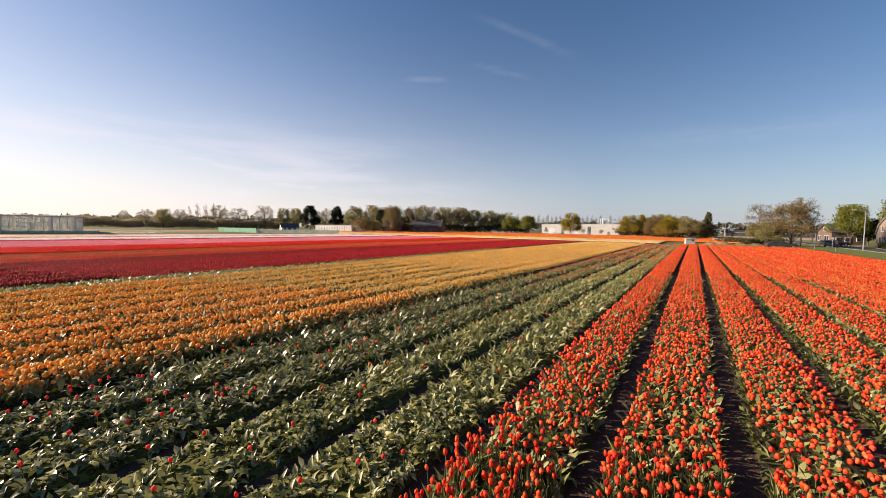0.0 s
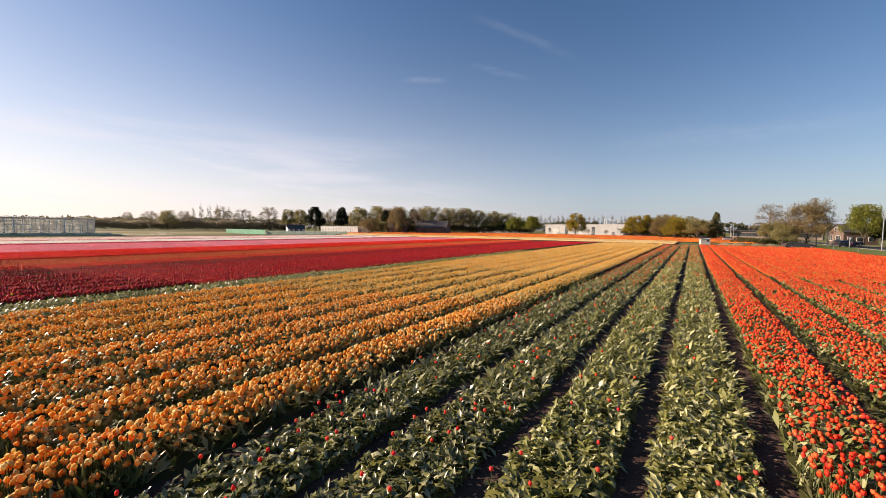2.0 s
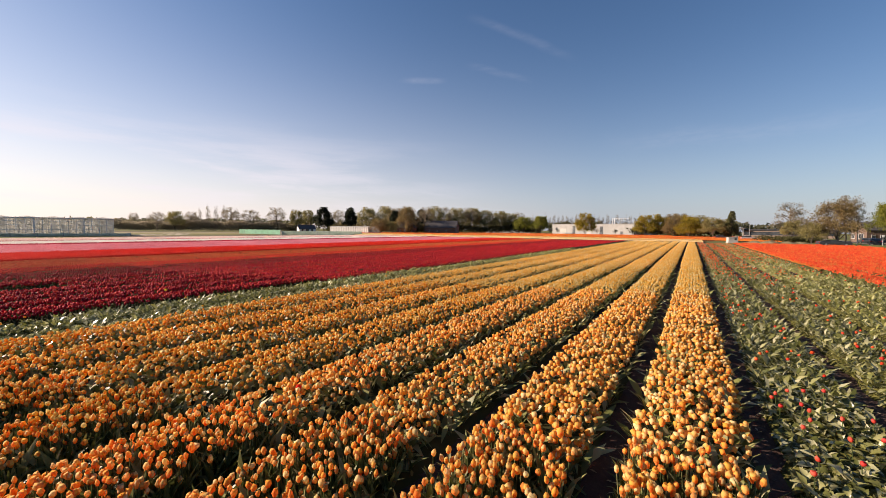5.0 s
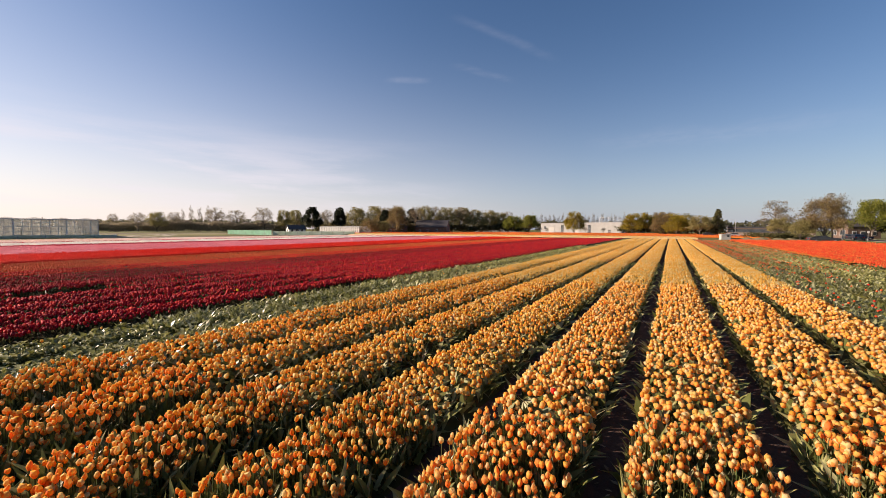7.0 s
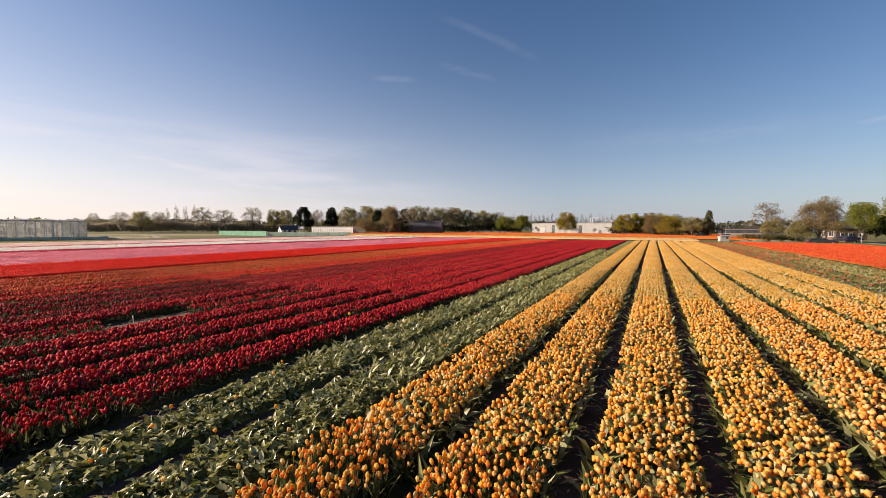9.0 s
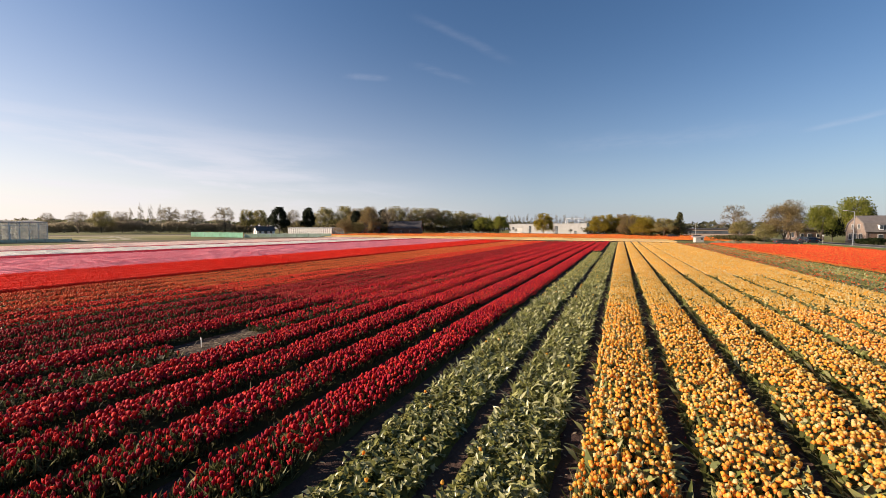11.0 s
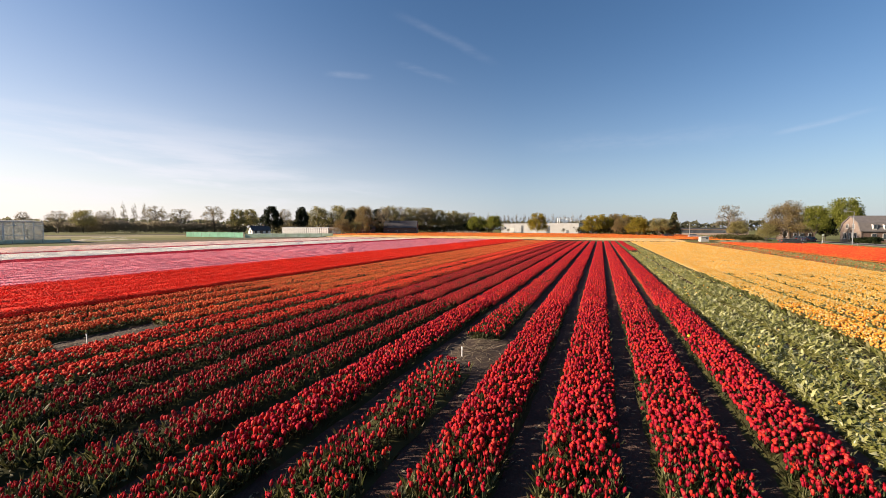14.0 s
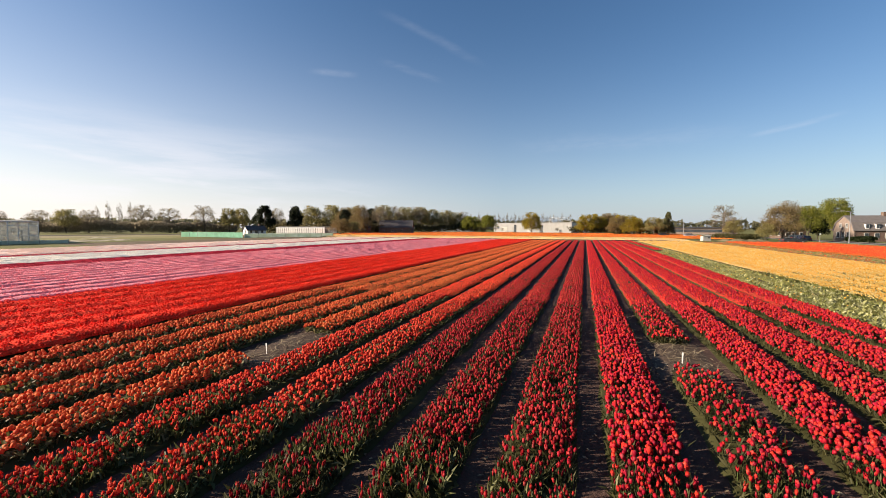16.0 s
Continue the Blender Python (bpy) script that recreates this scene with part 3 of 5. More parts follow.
def plant_blooms(name, xy, shapes, height, size, mats, parent, label="", smooth=False, mid=None, half=0.5, drop=0.30):
    """Blooms at the places xy. mid: the bed's middle line, where the blooms at the edges stand lower."""
    n = len(xy)
    if n == 0:
        return
    z = height * rng.normal(1.0, 0.09, n)
    if mid is not None:
        z *= 1.0 - drop * np.clip(np.abs(xy[:, 0] - mid) / half, 0, 1.1) ** 4
    place = np.column_stack([xy[:, 0], xy[:, 1], z])
    me = strew(name, shapes, rng.integers(0, len(shapes), n), place, rng.uniform(0, 6.28, n), rng.normal(0, 0.16, n),
               rng.normal(0.0, 0.16, n), np.array(size) * rng.normal(1.0, 0.13, n)[:, None], mats, smooth)
    under(name, me, parent, label, "stuff")
    return place


def plant_leaves(name, xy, shapes, length, mats, parent, per_plant=2, spread=0.5, z0=0.04, label="", rise=0.0):
    n = len(xy) * per_plant
    if n == 0:
        return
    p = np.repeat(xy, per_plant, 0) + rng.normal(0, 0.025, (n, 2))
    size = length * rng.normal(1.0, 0.2, n)
    me = strew(name, shapes, rng.integers(0, len(shapes), n), np.column_stack([p, z0 + rise * rng.uniform(0, 1, n) ** 1.5]), rng.uniform(0, 6.28, n),
               rng.normal(0, 0.25, n), np.abs(rng.normal(0.0, spread, n)), size, mats)
    under(name, me, parent, label, "stuff")


def canopy(name, x, y0, y1, top, mat, parent, step=0.5, gaps=(), crown=False, skirt=0.62, half=None):
    """The closed mass of low leaves of a bed, uneven on top."""
    cuts, segs, a = sorted(gaps), [], y0
    for g0, g1 in cuts:
        if g0 > a and g0 < y1:
            segs.append((a, g0))
            a = g1
    segs.append((a, y1))
    co, quads, base = [], [], 0
    half = half or WIDTH.get(kind_of(math.floor(x / P)), HALF)
    prof = [(-half - 0.03, 0.0), (-half + 0.03, 0.75), (-0.2, 1.0), (0.2, 1.0), (half - 0.03, 0.75), (half + 0.03, 0.0)]
    if crown:   # only the top layer, where the blooms are
        half -= 0.01
        prof = [(-half - 0.04, skirt), (-half + 0.05, 0.88), (-0.2, 1.0), (0.2, 1.0), (half - 0.05, 0.88), (half + 0.04, skirt)]
    for a, b in segs:
        if b - a < 0.3:
            continue
        ny = max(2, int((b - a) / step))
        ys = np.linspace(a, b, ny + 1)
        g = np.array([[(x + px + rng.normal(0, 0.03), y + rng.normal(0, 0.03), pz * top * rng.normal(1, 0.05 if crown else 0.16)) for px, pz in prof] for y in ys])
        if not crown:
            g[0, :, 2] *= 0.3
            g[-1, :, 2] *= 0.3
        co.append(g.reshape(-1, 3))
        i = (np.arange(ny)[:, None] * 6 + np.arange(5)[None]).ravel() + base
        quads.append(np.stack([i, i + 1, i + 7, i + 6], 1))
        base += (ny + 1) * 6
    if co:
        under(name, raw_mesh(name, np.concatenate(co), [np.concatenate(quads)], [mat]), parent, "", "stuff")


# what grows where, by the bed's number: (petal, petal base, height, blooms a metre, label, stray petal)
KINDS = {
    "orange": (ORANGE, ORANGE_LOW, 0.40, 104, "bed of orange-red tulips in full bloom"),
    "apricot": (YELLOW, YELLOW_LOW, 0.375, 222, "bed of apricot-yellow tulips in full bloom"),
    "crimson": (CRIMSON, CRIMSON_LOW, 0.26, 142, "bed of crimson tulips in full bloom"),
    "thin": (CRIMSON, CRIMSON_LOW, 0.25, 84, "thin bed of crimson tulips with a bare patch"),
    "dusky": (DUSKY, CRIMSON_LOW, 0.22, 112, "bed of crimson tulips with many leaves showing"),
    "vermilion": (VERMIL, CRIMSON_LOW, 0.25, 136, "bed of vermilion tulips in full bloom"),
    "copper": (COPPER, COPPER_LOW, 0.25, 136, "bed of copper-orange tulips in full bloom"),
    "scarlet": (SCARLET, SCARLET, 0.42, 120, "dense bed of scarlet tulips"),
    "pink": (PINK, PINK, 0.40, 80, "dense bed of pink tulips"),
    "rose": (ROSE, ROSE, 0.40, 80, "dense bed of dark rose tulips"),
    "cream": (CREAM, CREAM, 0.42, 80, "dense bed of cream-white tulips"),
    "salmon": (SALMON, SALMON, 0.40, 80, "dense bed of salmon tulips"),
}


def kind_of(b):
    if b in (-21, -20):
        return "crimson" if b == -21 else "thin"
    for low, kind in ((-1, "orange"), (-5, "topped"), (-13, "apricot"), (-15, "topped"), (-20, "crimson"), (-24, "dusky"), (-26, "vermilion"),
                      (-30, "copper"), (-36, "scarlet"), (-48, "pink"), (-51, "rose"), (-58, "cream"), (-60, "rose"), (-71, "salmon")):
        if b >= low:
            return kind
    return "salmon"


KIND_TONE = {"orange": (0.95, 0.25, 0.045), "apricot": (0.95, 0.63, 0.32), "crimson": (0.64, 0.034, 0.036), "dusky": (0.52, 0.028, 0.032), "thin": (0.58, 0.032, 0.034), "vermilion": (0.90, 0.085, 0.04),
             "copper": (0.84, 0.19, 0.055), "scarlet": (0.94, 0.044, 0.020), "pink": (0.93, 0.29, 0.33), "rose": (0.55, 0.02, 0.05), "cream": (0.95, 0.87, 0.76),
             "salmon": (0.95, 0.68, 0.60)}


def carpet(kind, tone, leaves):
    """The mixed look of massed blooms with leaves between them, seen from far off."""
    def build(n):
        pos = n.add("ShaderNodeNewGeometry").outputs["Position"]
        grain = n.add("ShaderNodeTexVoronoi", {"Vector": pos, "Scale": 12.0})
        spot = n.remap(grain.outputs["Distance"], 0.58, 0.30)
        shade = n.add("ShaderNodeSeparateColor", {0: grain.outputs["Color"]}).outputs[0]
        big = n.add("ShaderNodeTexNoise", {"Vector": pos, "Scale": 0.35, "Detail": 4.0}).outputs[0]
        c = n.ramp(shade, [(0.0, tuple(v * (0.84 if kind in ("cream", "salmon", "pink", "scarlet") else 0.62) for v in tone)), (1.0, tuple(min(0.95, v * 1.12) for v in tone))])
        c = n.mix(0.5, c, n.ramp(big, [(0.3, (0.75, 0.75, 0.75)), (0.7, (1, 1, 1))]), "MULTIPLY")
        c = n.mix(n.math("ADD", n.math("MULTIPLY", spot, leaves), 1.0 - leaves), (0.115, 0.112, 0.028, 1), c)
        nb = n.add("ShaderNodeBump", {"Height": spot, "Strength": 0.8, "Distance": 0.06}).outputs[0]
        a = n.add("ShaderNodeBsdfPrincipled", {"Base Color": c, "Roughness": 0.8, "Normal": nb, "Specular IOR Level": 0.05}).outputs[0]
        b = n.add("ShaderNodeBsdfTranslucent", {0: n.add("ShaderNodeGamma", {0: c, 1: 1.5 if kind == "apricot" else 1.0}).outputs[0], "Normal": nb}).outputs[0]
        return n.add("ShaderNodeMixShader", {0: 0.05 if kind in ("scarlet", "pink", "cream", "salmon", "rose") else 0.14, 1: a, 2: b}).outputs[0]
    return material("massed_%s_blooms_%02d" % (kind, round(leaves * 100)), build)


GAPS = {-20: [(13.6, 16.0)], -27: [(10.4, 13.2)]}
END = 108.5


def bed_end(b):
    return END + 0.9 * math.sin(b * 2.1) - (0.0 if b > -20 else 0.6)


def hero_tulips(bed, x, y0, y1, count, mats, height, fit):
    """Single tulips: a stem with its leaves, and the bloom on it. The plants share a few meshes."""
    stalks, cups = [], []
    for v in range(4):
        zs = height * (0.94 + 0.04 * v)
        me = strew("stalk_and_leaves", STEMS + LEAF_HI, np.array([0, 1, 2, 3]), np.zeros((4, 3)), np.array([0.0, v, v + 2.2, v + 4.1]), np.zeros(4),
                   np.array([0.0, 0.3, 0.5, 0.2]), np.array([[1, 1, zs], [0.30] * 3, [0.28] * 3, [0.27] * 3]), [LEAF])
        stalks.append((me, zs))
    for s in BLOOM_HI:
        cups.append(strew("bloom", [s], np.zeros(1, int), np.zeros((1, 3)), np.zeros(1), np.zeros(1), np.zeros(1), np.array([0.98 * fit]), mats))
    xy = spots(x, y0, y1, count / (y1 - y0))
    for px, py in xy:
        me, zs = stalks[rng.integers(0, 4)]
        t = new("tulip", me)
        t.parent = bed
        t.location, t.rotation_euler = (px, py, 0.04), (rng.normal(0, 0.06), rng.normal(0, 0.06), rng.uniform(0, 6.28))
        c = new("bloom", cups[rng.integers(0, 3)])
        c.parent = t
        c.location, c.rotation_euler = (0, 0, zs - 0.004), (rng.normal(0, 0.15), rng.normal(0, 0.15), rng.uniform(0, 6.28))
        k = rng.normal(1.0, 0.1)
        c.scale = (k, k, k)


def flower_bed(b):
    kind = kind_of(b)
    x, line = (b + 0.5) * P, near_line((b + 0.5) * P)
    petal_m, low_m, h, dens, label = KINDS[kind]
    bed = tagged(empty("tulip_bed"), label + " on dark soil", "tulip bed", "beds of " + kind + " tulips")
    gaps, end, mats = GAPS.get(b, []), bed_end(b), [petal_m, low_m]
    fit = np.array({"crimson": (0.71, 0.71, 1.06), "thin": (0.70, 0.70, 1.04), "dusky": (0.58, 0.58, 1.02), "vermilion": (0.72, 0.72, 0.90), "copper": (0.72, 0.72, 0.90),
                    "orange": (0.80, 0.80, 0.98), "apricot": (0.735, 0.735, 0.86)}.get(kind, (0.79, 0.79, 0.90)))
    if kind == "apricot" and b >= -9:   # larger, rosier blooms in the beds by the headed tulips
        mats, fit, dens = [BLUSH, BLUSH_LOW], fit * (1.18 if b >= -7 else 1.06), dens * (0.84 if b >= -7 else 0.90)
    far_mats = [BLUSH, BLUSH_LOW] if kind == "apricot" else mats
    hi = -26 <= b <= 2
    a0, a1 = (line + 1.8, line + 5.3) if hi else (line + 1.0, line + 1.0)
    m1 = line + (30.0 if kind in ("apricot", "orange") else 17.0) if -30 <= b <= 4 else line + 1.0
    far_h, drop = h - 0.02, 0.22 if kind == "orange" else 0.30
    red = kind in ("crimson", "dusky", "thin")
    leaf = {"orange": FRESH, "apricot": FRESH, "dusky": DULL, "thin": DULL, "crimson": DULL}.get(kind, LEAF)
    if hi:
        s0, s1 = line + 4.2, line + 5.0
        single = 46 if kind == "thin" else 70
        full = dens * (0.98 if red else 1.10)
        xy = np.concatenate([spots(x, a0, a1, full, gaps=[(s0, s1)] + gaps), spots(x, s0, s1, max(0.0, full - single / (s1 - s0)), gaps=gaps)])
        xy = xy[clumps(xy, 0.55 if kind in ("dusky", "thin") else 0.3)]
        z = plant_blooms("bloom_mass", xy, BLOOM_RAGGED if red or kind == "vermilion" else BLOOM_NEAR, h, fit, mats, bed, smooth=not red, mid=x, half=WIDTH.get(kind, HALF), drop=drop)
        me = strew("stem_mass", STEMS, np.zeros(len(xy), int), np.column_stack([xy, np.full(len(xy), 0.0)]), rng.uniform(0, 6, len(xy)), np.zeros(len(xy)),
                   np.zeros(len(xy)), np.column_stack([np.ones(len(xy)), np.ones(len(xy)), z[:, 2] + 0.01]), [STEM])
        under("stem_mass", me, bed, "", "stuff")
        if red:
            plant_leaves("foliage", xy, LEAF_THIN, h * 0.72, [leaf], bed, {"dusky": 9, "thin": 9}.get(kind, 7), 0.42, 0.02, rise=0.12)
            plant_leaves("foliage", xy, LEAF_HI, h * 0.80, [leaf], bed, 2, 0.45, 0.02, rise=0.06)
        else:
            plant_leaves("foliage", xy, LEAF_HI, h * (0.66 if kind == "orange" else 0.84), [leaf], bed, 4 if kind == "orange" else 2, 0.36, 0.02, rise=0.07)
        plant_leaves("foliage", spots(x, a0, a1, 60, rows=12, gaps=gaps), LEAF_BROAD, 0.15, [leaf], bed, 1, 0.8, 0.01, rise=0.10)
        hero_tulips(bed, x, s0, s1, single, mats, h, fit)
        canopy("low_foliage", x, a0, a1, 0.045, UNDER_SHADE, bed, 0.3, gaps)
    # middle distance
    if m1 > a1:
        xy = spots(x, a1, m1, dens * {"crimson": 1.3, "dusky": 1.2, "apricot": 0.84, "copper": 1.08, "vermilion": 1.05}.get(kind, 0.92), gaps=gaps)
        xy = xy[clumps(xy, 0.2)]
        turn = line + 17.0
        plant_blooms("bloom_mass", xy[xy[:, 1] >= turn], BLOOM_FAR, h, 1.22 * fit, far_mats, bed, smooth=True, mid=x, half=WIDTH.get(kind, HALF), drop=drop)
        plant_blooms("bloom_mass", xy[xy[:, 1] < turn], BLOOM_MID, h, {"apricot": 1.08, "crimson": 1.24, "thin": 1.2, "dusky": 1.24, "copper": 1.32, "vermilion": 1.25, "orange": 0.96}.get(kind, 1.12) * fit, mats, bed, smooth=True, mid=x, half=WIDTH.get(kind, HALF), drop=drop)
        if red:
            plant_leaves("foliage", xy, LEAF_THIN, h * 0.84, [leaf], bed, {"dusky": 4, "thin": 5}.get(kind, 2), 0.42, 0.02, rise=0.10)
        else:
            plant_leaves("foliage", xy, LEAF_MID, h * (0.58 if kind == "orange" else 0.82), [leaf], bed, {"apricot": 1, "orange": 3}.get(kind, 2), 0.40, 0.02, rise=0.06)
        canopy("low_foliage", x, a1, m1, 0.06, UNDER_SHADE, bed, 0.5, gaps)
    # far away: fewer and coarser cups over the closed mass
    wide = {"apricot": 0.62, "orange": 0.62}.get(kind, WIDTH.get(kind, HALF) + 0.02)
    if kind == "scarlet":
        zones = ((m1, m1 + 30.0, 120, 1.25, 0.5, 0.96, 0.10), (m1 + 30.0, m1 + 60.0, 40, 1.5, 0.7, 0.97, 0.08), (m1 + 60.0, end, 14, 1.7, 1.0, 0.97, 0.05))
    elif kind in ("pink", "rose", "cream", "salmon"):
        zones = ((m1, m1 + 36.0, 16 if kind in ("cream", "salmon") else 26, 1.35, 0.7, 0.98, 0.03), (m1 + 36.0, end, 7, 1.5, 1.0, 0.99, 0.01))
    else:
        q0, q1 = min(end, m1 + (22.0 if b <= 4 else 36.0)), min(end, m1 + (50.0 if b <= 4 else 64.0))
        lift = 0.08 if red else 0.0
        green = 0.22 if kind == "apricot" else 0.50
        zones = ((m1, q0, dens * (0.66 if kind == "apricot" else 0.58), 1.38, 0.55, (0.70 if kind in ("apricot", "orange") else 0.62) + lift, green - 2 * lift), (q0, q1, dens * 0.30, 1.8, 0.6, 0.78 + lift, green * 0.6 - lift), (q1, end, 14, 1.9, 1.0, 0.86, 0.12))
    for k, (y0, y1, per, grow, step, top, leaves) in enumerate(zones):
        if y1 - y0 < 1.0:
            continue
        plant_blooms("bloom_mass", spots(x, y0, y1, per, rows=9, half=wide), BLOOM_FAR, h - 0.015, grow * fit * (1.0, 1.0, 0.75 if kind in ("scarlet", "pink", "rose", "cream", "salmon") else 1.1), far_mats, bed, mid=x, half=wide, drop=drop)
        canopy("bloom_carpet", x, y0, y1, h * top, carpet(kind, KIND_TONE[kind], leaves), bed, step, crown=True, skirt=0.80 if kind in ("apricot", "orange") else 0.62, half=wide - (0.08 if kind in ("apricot", "orange", "scarlet") else 0.02))
    canopy("low_foliage", x, m1, end, h * 0.60, UNDER_SHADE, bed, 1.5)
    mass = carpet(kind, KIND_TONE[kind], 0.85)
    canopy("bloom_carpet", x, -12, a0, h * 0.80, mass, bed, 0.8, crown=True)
    canopy("low_foliage", x, -12, a0, h * 0.6, UNDER_SHADE, bed, 1.2)
    plant_blooms("bloom_mass", spots(x, -12, a0, 12, rows=8), BLOOM_FAR, far_h - 0.01, [1.2] * 3, mats, bed)


def topped_bed(b):
    """A bed whose blooms have been cut: broad lax leaves and a few late tulips."""
    x, line = (b + 0.5) * P, near_line((b + 0.5) * P)
    bed = tagged(empty("topped_tulip_bed"), "bed of headed tulips, broad green leaves with few late blooms", "tulip bed", "beds of headed tulips")
    end, red = bed_end(b), b >= -6
    broad, tone = (BROAD_DEEP, 0.72) if red and b < -3 else (BROAD, 1.0)
    a0, a1, m1 = line + 1.6, line + 7.5, line + 24.0
    late = [ORANGE, ORANGE_LOW] if red else [YELLOW, YELLOW_LOW]
    crim = [CORAL, VERMIL] if red else [YELLOW, YELLOW_LOW]
    last = 64.0 if b == -15 else end
    canopy("leaf_carpet", x, -12, a0, 0.17, carpet("leaf" + "_deep" * (tone < 1), (0.42 * tone, 0.39 * tone, 0.14 * tone), 0.7), bed, 0.8, crown=True)
    plant_leaves("foliage", spots(x, -12, a0, 14, rows=8), LEAF_MID, 0.3, [broad], bed, 3, 0.85, 0.05)
    s0, s1 = line + 4.2, line + 5.0
    xy = spots(x, a0, a1, 88, rows=8, gaps=[(s0, s1)])
    plant_leaves("foliage", xy, LEAF_BROAD, 0.132, [broad], bed, 10, 0.75, 0.02, rise=0.15)
    # Low leaves between the broad ones; their dim tone paints the shade there.
    canopy("low_foliage", x, a0, a1, 0.10, carpet("low_leaf_shade" + "_deep" * (tone < 1), (0.12 * tone, 0.115 * tone, 0.040 * tone), 0.75), bed, 0.3)
    xy = spots(x, a1, m1, 84, rows=8)
    plant_leaves("foliage", xy, LEAF_MID, 0.20, [broad], bed, 6, 0.85, 0.03, rise=0.14)
    canopy("low_foliage", x, a1, m1, 0.11, carpet("low_leaf_shade" + "_deep" * (tone < 1), (0.12 * tone, 0.115 * tone, 0.040 * tone), 0.75), bed, 0.4)
    for y0, y1, per, length in ((m1, m1 + 18.0, 52, 0.25), (m1 + 18.0, last, 20, 0.32)):
        plant_leaves("foliage", spots(x, y0, y1, per, rows=8), LEAF_MID, length, [broad], bed, 3, 0.85, 0.05)
    canopy("leaf_carpet", x, m1, last, 0.17, carpet("leaf" + "_deep" * (tone < 1), (0.42 * tone, 0.39 * tone, 0.14 * tone), 0.7), bed, 0.8, crown=True)
    rosettes = [strew("headed_plant", LEAF_BROAD, np.array([0, 1, 2, 3, 1]), np.column_stack([np.zeros((5, 2)), (0.0, 0.02, 0.09, 0.05, 0.11)]), np.arange(5) * 1.26 + v, np.zeros(5),
                      np.array([0.6, 0.9, 0.4, 0.8, 0.7]), np.array([0.17, 0.175, 0.155, 0.17, 0.145]), [broad]) for v in range(4)]
    for px, py in spots(x, s0, s1, 88, rows=8):
        t = new("headed_plant", rosettes[rng.integers(0, 4)])
        t.parent = bed
        t.location, t.rotation_euler = (px, py, 0.02), (rng.normal(0, 0.15), rng.normal(0, 0.15), rng.uniform(0, 6.28))
    few = {-5: 7.0, -4: 5.0, -3: 2.6, -2: 2.0, -14: 1.6, -15: 2.0}[b]
    stalks = [strew("stalk", STEMS + LEAF_HI, np.array([0, 1]), np.zeros((2, 3)), np.array([0.0, v]), np.zeros(2), np.array([0.0, 0.3]),
                    np.array([[1, 1, 0.24 + 0.03 * v], [0.2] * 3]), [STEM]) for v in range(3)]
    cups = [strew("bloom", [sh], np.zeros(1, int), np.zeros((1, 3)), np.zeros(1), np.zeros(1), np.zeros(1), np.array([0.78]), crim) for sh in BLOOM_HI]
    for px, py in spots(x, a0, a1, few):
        v = rng.integers(0, 3)
        t = new("late_tulip", stalks[v])
        t.parent = bed
        t.location, t.rotation_euler = (px, py, 0.02), (rng.normal(0, 0.07), rng.normal(0, 0.07), rng.uniform(0, 6.28))
        c = new("bloom", cups[rng.integers(0, 3)])
        c.parent = t
        c.location, c.rotation_euler = (0, 0, 0.236 + 0.03 * v), (rng.normal(0, 0.15), rng.normal(0, 0.15), rng.uniform(0, 6.28))
    for y0, y1, shapes, size, mats, per in ((a1, m1, BLOOM_MID, 0.85, late, few * 0.45), (m1, m1 + 16.0, BLOOM_FAR, 0.9, late, few * 1.3), (m1 + 16.0, last, BLOOM_FAR, 0.95, late, few * 1.3 + (6 if red else 0))):
        xy = spots(x, y0, y1, per)
        z = plant_blooms("late_bloom_mass", xy, shapes, 0.27, [size] * 3, mats, bed)
        if z is not None and y1 <= m1:
            n = len(xy)
            me = strew("stem_mass", STEMS, np.zeros(n, int), np.column_stack([xy, np.zeros(n)]), np.zeros(n), np.zeros(n), np.zeros(n),
                       np.column_stack([np.ones(n), np.ones(n), z[:, 2] + 0.01]), [STEM])
            under("stem_mass", me, bed, "", "stuff")
    if last < end:
        xy = spots(x, last, end, 32, rows=5)
        plant_blooms("bloom_mass", xy, BLOOM_FAR, 0.40, [1.4] * 3, [CRIMSON, CRIMSON_LOW], bed)
        canopy("low_foliage", x, last, end, 0.30, UNDER_SHADE, bed, 1.0)


for b in range(-71, 11):
    if kind_of(b) == "topped":
        topped_bed(b)
    else:
        flower_bed(b)


def cross_field(name, x0, x1, y0, y1, h, mats, label, per):
    """A far block of tulips whose beds run across the view."""
    field = tagged(empty(name), label, "tulip field", kind="stuff")
    n = int((x1 - x0) * (y1 - y0) * per)
    lanes = np.arange(y0, y1, P)
    py = lanes[rng.integers(0, len(lanes), n)] + 0.75 + rng.uniform(-HALF, HALF, n)
    xy = np.column_stack([rng.uniform(x0, x1, n), py])
    plant_blooms("bloom_mass", xy, BLOOM_FAR, h, [2.6] * 3, mats, field)
    nx = int((x1 - x0) / 4)
    xs, g, q, base = np.linspace(x0, x1, nx + 1), [], [], 0
    for y in lanes:
        for dy, z in ((0.15, 0.22), (0.25, 0.38), (1.25, 0.40), (1.35, 0.22)):
            g.append(np.column_stack([xs, np.full(nx + 1, y + dy), z * rng.normal(1, 0.12, nx + 1)]))
        for r in range(3):
            i = base + r * (nx + 1) + np.arange(nx)
            q.append(np.stack([i, i + 1, i + nx + 2, i + nx + 1], 1))
        base += 4 * (nx + 1)
    mass = carpet("orange", KIND_TONE["orange"], 0.05) if mats[0] is ORANGE else carpet("apricot", KIND_TONE["apricot"], 0.12)
    under("bloom_carpet", raw_mesh("bloom_carpet", np.concatenate(g), [np.concatenate(q)], [mass]), field)


